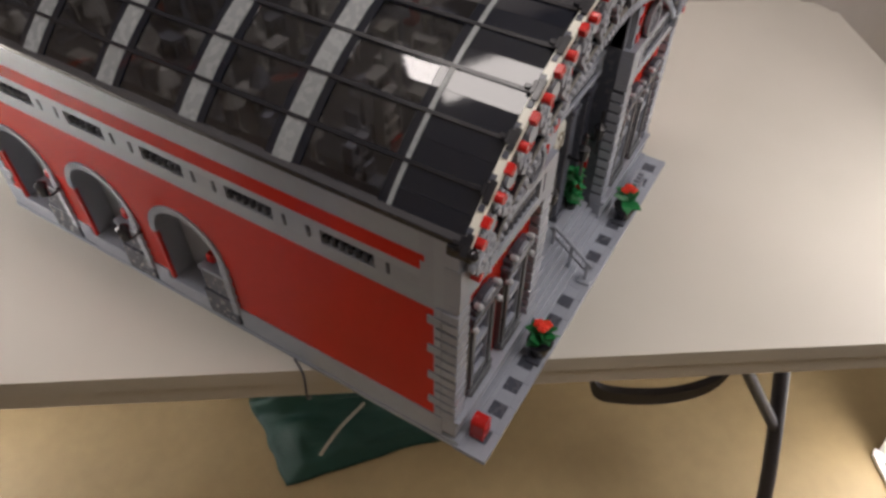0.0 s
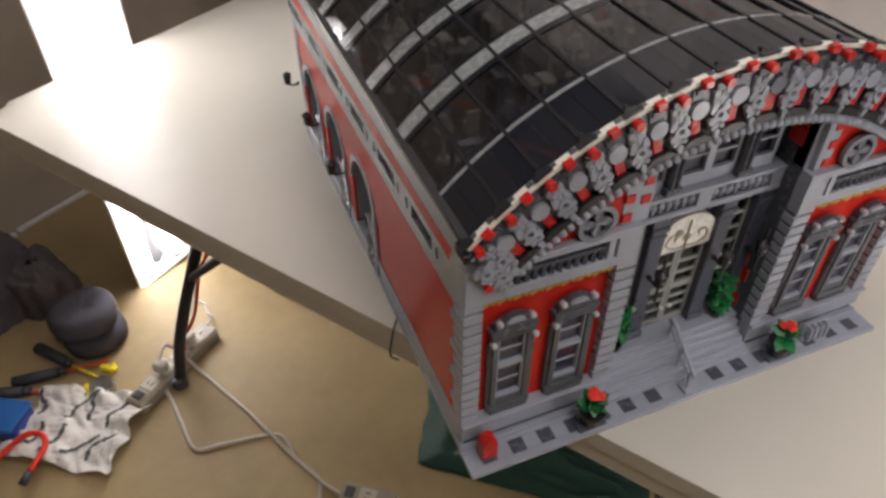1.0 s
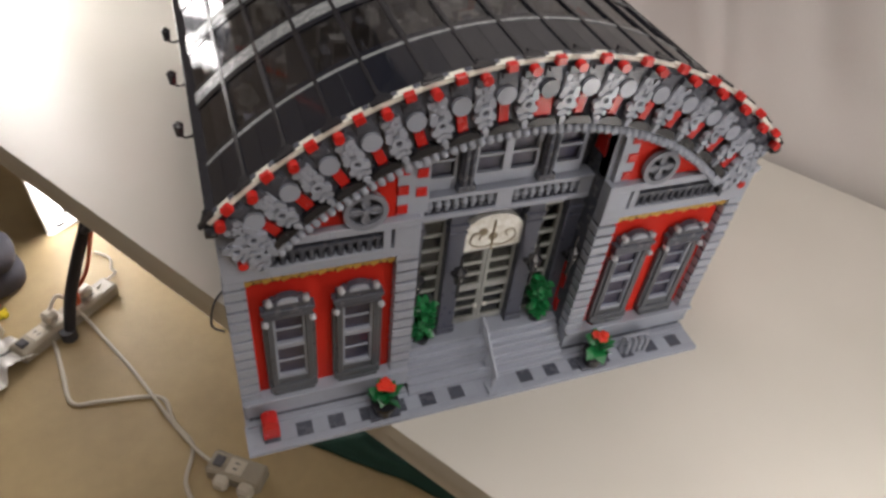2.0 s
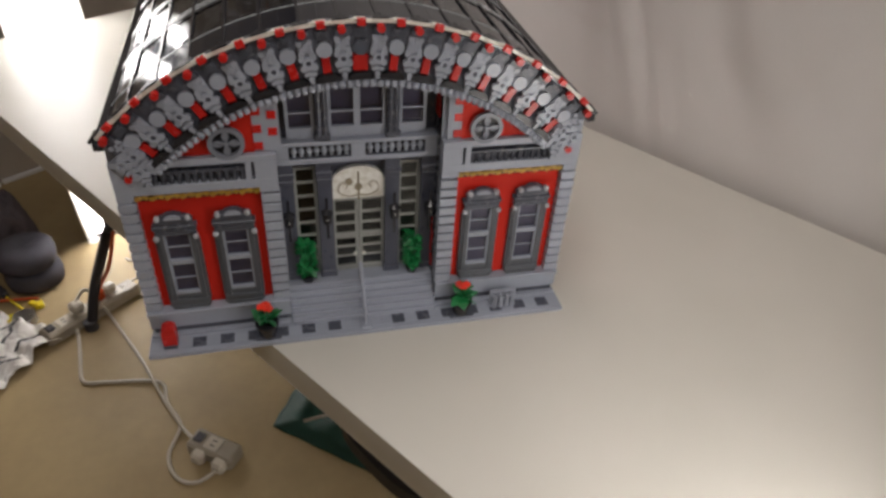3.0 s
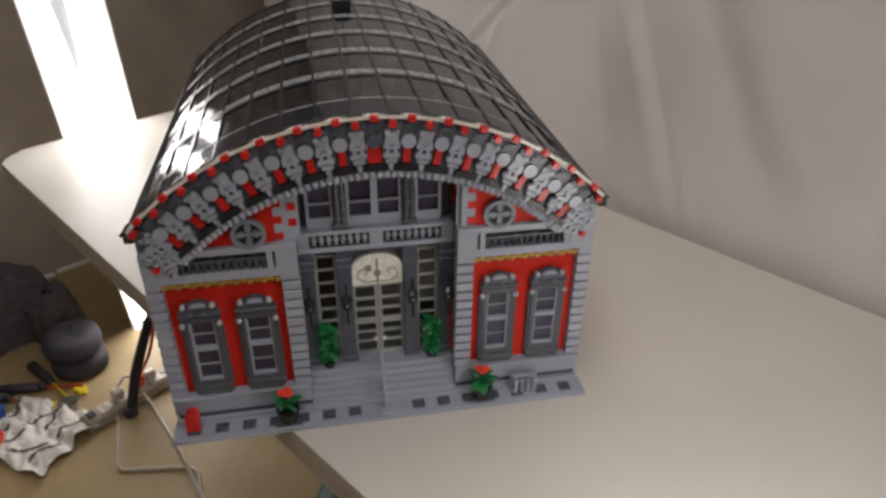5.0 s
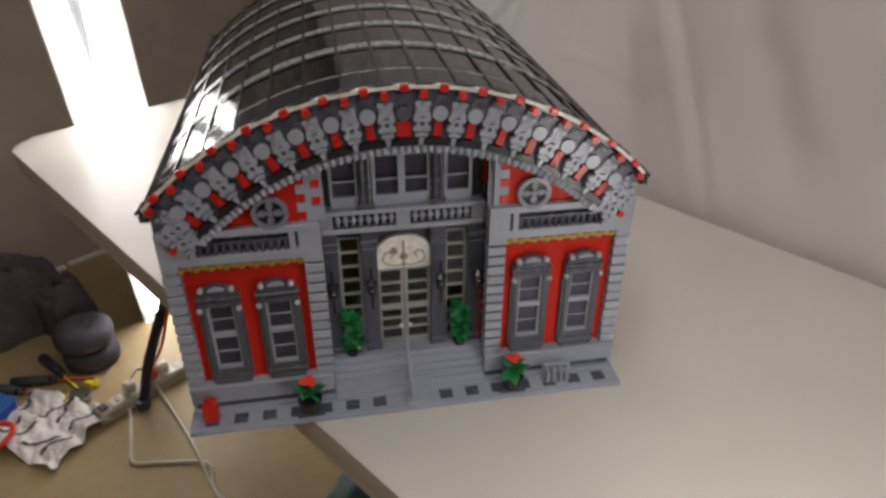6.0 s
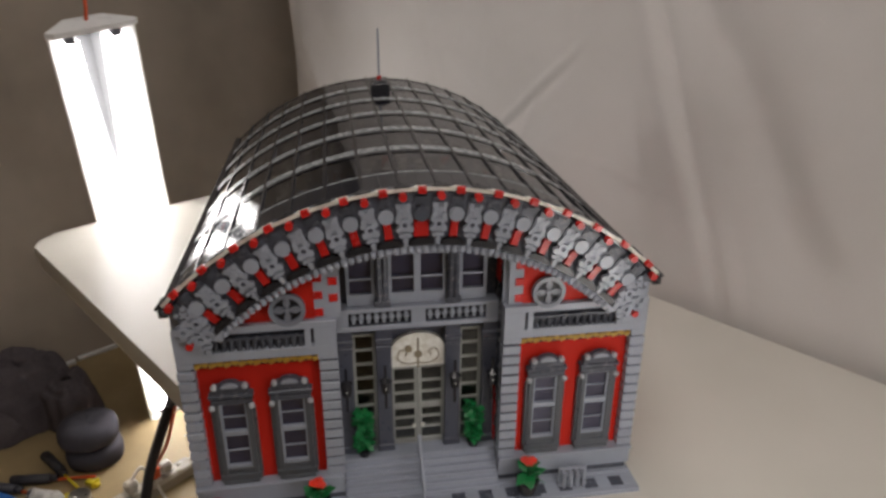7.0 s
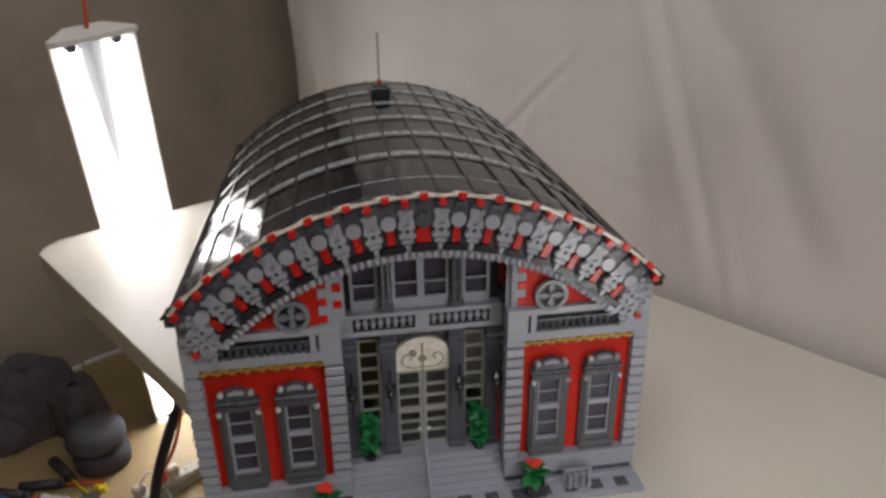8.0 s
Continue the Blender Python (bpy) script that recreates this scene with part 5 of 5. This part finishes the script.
def cloth_lump(bm, cs, cn, rs, rn, height, seed, n=64, m=24):
    """A heap of heavy cloth with creases that run down from its top."""
    rows = []
    for j in range(m + 1):
        v = j / m
        row = []
        for i in range(n):
            a = 2 * math.pi * i / n
            ca, sa = math.cos(a), math.sin(a)
            edge = 1 + 0.22 * noise.noise(Vector((ca * 1.3, sa * 1.3, seed)))
            prof = math.cos(v * math.pi / 2) ** 0.5
            crease = 1 - 2.2 * abs(noise.noise(Vector((ca * 2.4 + 0.8 * v, sa * 2.4, v * 1.6 + seed))))
            lump = noise.fractal(Vector((ca * 1.6 * (1 - v), sa * 1.6 * (1 - v), 2.0 * v + seed)), 1.0, 2.0, 3)
            r = prof * edge * (1 + 0.16 * crease * (1 - v * v) + 0.16 * lump)
            z = height * (math.sin(v * math.pi / 2) ** 0.8 * (1 + 0.20 * lump) + 0.08 * crease * v)
            row.append(bm.verts.new(tp(cs + rs * r * ca, cn + rn * r * sa, max(0.003, 0.003 + z))))
        rows.append(row)
    for a, b in zip(rows, rows[1:]):
        for i in range(n):
            bm.faces.new((a[i], a[(i + 1) % n], b[(i + 1) % n], b[i]))
    bmesh.ops.remove_doubles(bm, verts=bm.verts, dist=0.0004)


def jacket():
    """Heavy dark jacket dropped in a heap near the wall, a sleeve bunched beside it."""
    bm = B()
    cloth_lump(bm, -1.555, 0.085, 0.105, 0.135, 0.20, 3.1)
    ob = tagged(part("jacket", bm, DARKCLOTH, smooth=True), "crumpled black jacket heaped on the floor near the wall", "jacket")
    bm = B()
    cloth_lump(bm, -1.500, 0.020, 0.050, 0.070, 0.11, 8.4, 48, 16)
    part("hem", bm, DARKCLOTH, ob, smooth=True)
    bm = B()
    cloth_lump(bm, -1.440, 0.190, 0.075, 0.066, 0.155, 5.7, 56, 20)
    part("sleeve", bm, DARKCLOTH, ob, smooth=True)


jacket()


def newspaper():
    bm = B()
    n, m = 40, 34
    rows = []
    for j in range(m + 1):
        row = []
        for i in range(n + 1):
            u, v = i / n - 0.5, j / m - 0.5
            z = 0.018 + 0.034 * abs(noise.noise(Vector((u * 3.5 + v * 2, v * 3.5, 2.2)))) + 0.012 * noise.noise(Vector((u * 8 + v * 5, v * 5, 5.0)))
            z += 0.007 * abs(noise.noise(Vector((u * 16, v * 12, 1.0))))
            ex = 1 + 0.14 * noise.noise(Vector((v * 4, 0.5, 9)))
            row.append(bm.verts.new((u * 0.26 * ex, v * 0.205 * (1 + 0.12 * noise.noise(Vector((u * 4, 4.5, 3)))), max(0.003, z - 0.008))))
        rows.append(row)
    for a, b in zip(rows, rows[1:]):
        for i in range(n):
            bm.faces.new((a[i], a[i + 1], b[i + 1], b[i]))
    grid = [[tuple(v.co) for v in row] for row in rows]
    ob = part("newspaper", bm, PAPER, m=pose(-0.599, 0.837, 0, 0, 0, -32))
    tagged(ob, "crumpled sheet of printed newspaper on the floor", "newspaper")
    ob.modifiers.new("thickness", "SOLIDIFY").thickness = 0.001
    rnd = random.Random(3)
    # bold brush-like strokes running down the sheet
    for col in range(4):
        for k in range(2):
            i0, j0 = 5 + col * 8.5 + rnd.uniform(-1, 1), 3 + 15 * k + rnd.uniform(-1, 1)
            a = 1.45 + rnd.uniform(-0.2, 0.2)
            pts = []
            bm = B()
            for q in range(17):
                a += rnd.uniform(-0.55, 0.55) - 0.25 * (a - 1.3)
                i0, j0 = i0 + 0.85 * math.cos(a), j0 + 0.85 * math.sin(a)
                ii, jj = min(n - 2, max(1, i0)), min(m - 2, max(1, j0))
                c = Vector(grid[int(jj)][int(ii)]).lerp(Vector(grid[int(jj) + 1][int(ii) + 1]), 0.5 * (ii % 1 + jj % 1))
                pts.append((c + Vector((0, 0, 0.002)), rnd.uniform(0.0016, 0.0075)))
            for (p, w0), (q, w1) in zip(pts, pts[1:]):
                side = (q - p).cross(Vector((0, 0, 1)))
                if side.length > 1e-5:
                    side.normalize()
                    bm.faces.new([bm.verts.new(x) for x in (p - side * w0, q - side * w1, q + side * w1, p + side * w0)])
            bmesh.ops.remove_doubles(bm, verts=bm.verts, dist=0.0015)
            part("print_stroke", bm, INK, ob)


newspaper()


def screwdriver(x, y, turn, hmat, smat, length=0.20):
    r = root("screwdriver", "screwdriver with a dark handle lying on the floor", "screwdriver", pose(x, y, 0.016, 0, 0, turn), group="hand tools")
    bm = B()
    cyl(bm, (0, 0, 0), 0.015, 0.10, "X", 10, 0.013)
    cyl(bm, (0.058, 0, 0), 0.010, 0.02, "X", 10)
    part("grip", bm, hmat, r, smooth=True)
    bm = B()
    cyl(bm, (0.065 + (length - 0.1) / 2, 0, -0.006), 0.004, length - 0.1, "X", 8)
    part("blade", bm, smat, r)


screwdriver(-0.656, 1.083, -48, RUBBER, YELLOW, 0.235)
screwdriver(-0.692, 1.022, -2, RUBBER, ORANGE, 0.20)
screwdriver(-0.767, 1.002, -16, RUBBER, ORANGE, 0.16)


def red_hook():
    r = root("hook", "red rubber-coated hook lying on the newspaper", "hook", pose(0, 0, 0))
    bm = B()
    tube(bm, curve_pts([(-0.792, 0.758, 0.03), (-0.737, 0.799, 0.045), (-0.692, 0.819, 0.055), (-0.658, 0.804, 0.058), (-0.651, 0.769, 0.058), (-0.682, 0.723, 0.05)], 6), 0.0065, 8)
    part("bent_rod", bm, FLOWER, r, smooth=True)
    bm = B()
    tube(bm, [(-0.682, 0.723, 0.05), (-0.700, 0.703, 0.04)], 0.009, 8)
    part("tip", bm, RUBBER, r, "black rubber tip", smooth=True)


red_hook()


def blue_tub():
    r = root("tub", "small blue plastic tub with a lighter lid on the floor", "tub", pose(-0.754, 0.906, 0, 0, 0, -30))
    bm = B()
    bx(bm, -0.055, -0.04, 0, 0.055, 0.04, 0.045, 0.006)
    part("body", bm, BLUE, r)
    bm = B()
    bx(bm, -0.058, -0.043, 0.0452, 0.058, 0.043, 0.054, 0.003)
    part("lid", bm, LIDBLUE, r, "light blue lid")


LIDBLUE = plastic("light_blue_plastic", (0.03, 0.16, 0.5), 0.35)
blue_tub()


def small_blocks():
    for x, y, mt, lb, nm in ((-0.528, 0.993, YELLOW, "small yellow plastic clip on the floor", "clip"), (-0.574, 0.938, YELLOW, "small yellow plastic clip on the floor", "clip"),
                             (-0.542, 0.932, STEEL, "small steel tin on the floor", "tin")):
        bm = B()
        if nm == "tin":
            cyl(bm, (0, 0, 0.012), 0.028, 0.024, seg=18)
        else:
            bx(bm, -0.022, -0.008, 0, 0.022, 0.008, 0.014, 0.003)
            bx(bm, 0.006, -0.014, 0, 0.014, 0.014, 0.02, 0.003)
        tagged(part(nm, bm, mt, m=pose(x, y, 0, 0, 0, 37 * x * 20)), lb, nm)


small_blocks()


def power_strip(x, y, turn, length, name_label):
    r = root("power_strip", name_label, "power strip", pose(x, y, 0, 0, 0, turn), group="power strips")
    bm = B()
    bx(bm, -length / 2, -0.026, 0, length / 2, 0.026, 0.038, 0.006)
    part("casing", bm, STRIPGREY, r)
    n = int(length / 0.05) - 1
    for k in range(n):
        bm = B()
        xx = -length / 2 + 0.06 + 0.05 * k
        bx(bm, xx - 0.018, -0.017, 0.038, xx + 0.018, 0.017, 0.0405, 0.001)
        sk = part("socket", bm, WIREWHITE, r)
        bm = B()
        for dy in (-0.006, 0.006):
            bx(bm, xx - 0.005, dy - 0.0015, 0.0405, xx + 0.005, dy + 0.0015, 0.0412)
        part("slots", bm, INK, sk)
    bm = B()
    bx(bm, -length / 2 + 0.012, -0.012, 0.038, -length / 2 + 0.032, 0.012, 0.045, 0.002)
    part("switch", bm, INK, r, "dark rocker switch")
    return r


power_strip(-0.374, 0.926, 41.5, 0.27, "beige power strip at the table leg")
power_strip(-0.040, 0.410, -36, 0.12, "white plug block at the end of a cable")


def plug(x, y, turn, z=0.045):
    r = root("plug", "white plug seated in the power strip", "plug", pose(x, y, z, 0, 0, turn), group="plugs")
    bm = B()
    bx(bm, -0.016, -0.014, 0, 0.016, 0.014, 0.03, 0.006)
    part("plug_body", bm, WIREWHITE, r)


plug(-0.400, 0.904, 41.5)
plug(-0.328, 0.968, 41.5)
plug(-0.074, 0.396, -36, 0.005)
plug(-0.030, 0.363, -36, 0.005)


def cable(name, pts, r, mat, label):
    bm = B()
    tube(bm, curve_pts(pts, 10), r, 8)
    tagged(part(name, bm, mat, smooth=True), label, "cable")


cable("cable", [(-0.400, 0.904, 0.07), (-0.377, 0.941, 0.085), (-0.340, 0.924, 0.03), (-0.290, 0.845, 0.005), (-0.234, 0.740, 0.005), (-0.195, 0.653, 0.012), (-0.158, 0.573, 0.006),
      (-0.114, 0.489, 0.010), (-0.087, 0.447, 0.018)], 0.0042, WIREWHITE, "beige cable looping out of the power strip")
cable("cable", [(-0.412, 0.887, 0.02), (-0.397, 0.845, 0.007), (-0.380, 0.763, 0.006), (-0.360, 0.682, 0.006), (-0.304, 0.670, 0.006), (-0.211, 0.658, 0.006), (-0.170, 0.637, 0.006),
      (-0.156, 0.576, 0.006), (-0.122, 0.502, 0.006), (-0.142, 0.423, 0.006), (-0.122, 0.360, 0.006), (-0.080, 0.339, 0.006), (-0.038, 0.353, 0.016)], 0.0046, WIREWHITE, "beige cable snaking across the floor")
cable("cable", [(-0.304, 0.992, 0.04), (-0.267, 1.055, 0.02), (-0.276, 1.088, 0.008), (-0.282, 1.134, 0.006), (-0.317, 1.165, 0.006)], 0.0032, WIREWHITE, "beige cable behind the table leg")
LEG = [tp(-0.67, 0.312, 0.59), tp(-0.79, 0.312, 0.46), tp(-0.888, 0.308, 0.31), tp(-0.915, 0.275, 0.18), Vector((-0.352, 0.946, 0.07))]
cable("cable", LEG, 0.0045, ORANGE, "orange cable run down along the table leg")
r_plug = root("plug", "red plug seated in the power strip", "plug", pose(LEG[-1].x, LEG[-1].y, 0.0415, 0, 0, 40), group="plugs")
bm = B()
bx(bm, -0.015, -0.012, 0, 0.015, 0.012, 0.035, 0.005)
part("plug_body", bm, ORANGE, r_plug)
cable("cable", [(-0.004, 0.228, 0.742), (-0.016, 0.206, 0.745), (-0.022, 0.201, 0.715), (-0.010, 0.21, 0.69)], 0.0014, RUBBER, "thin dark wire hanging from the station over the table edge")


def green_bag():
    bm = B()
    n, m = 44, 44
    rows = []
    A, Bq, C, D = Vector((0.226, 0.710)), Vector((0.088, 0.464)), Vector((0.454, 0.160)), Vector((0.560, 0.252))
    for j in range(m + 1):
        row = []
        for i in range(n + 1):
            u, v = i / n, j / m
            p = (A * (1 - u) + D * u) * (1 - v) + (Bq * (1 - u) + C * u) * v
            e = min(u, 1 - u, v, 1 - v)
            z = 0.004 + min(1, e * 9) * (0.022 + 0.03 * abs(noise.noise(Vector((u * 3.2, v * 3.2, 4)))) + 0.012 * noise.noise(Vector((u * 8, v * 8, 2))))
            z += 0.02 * max(0, 1 - abs(v - 0.25 - 0.5 * u) * 12)
            p = p + Vector((0.012 * noise.noise(Vector((v * 5, 1, 0))), 0.012 * noise.noise(Vector((u * 5, 8, 0)))))
            row.append(bm.verts.new((p.x, p.y, z)))
        rows.append(row)
    for a, b in zip(rows, rows[1:]):
        for i in range(n):
            bm.faces.new((a[i], a[i + 1], b[i + 1], b[i]))
    ob = tagged(part("green_bag", bm, GREENBAG, smooth=True), "dark green fabric bag lying flat on the floor under the table", "bag")
    ob.modifiers.new("thickness", "SOLIDIFY").thickness = 0.004
    bm = B()
    tube(bm, curve_pts([(0.161, 0.428, 0.05), (0.225, 0.426, 0.062), (0.300, 0.417, 0.062)], 5), 0.004, 6)
    part("strap", bm, STRIPGREY, ob, "pale strap")


green_bag()
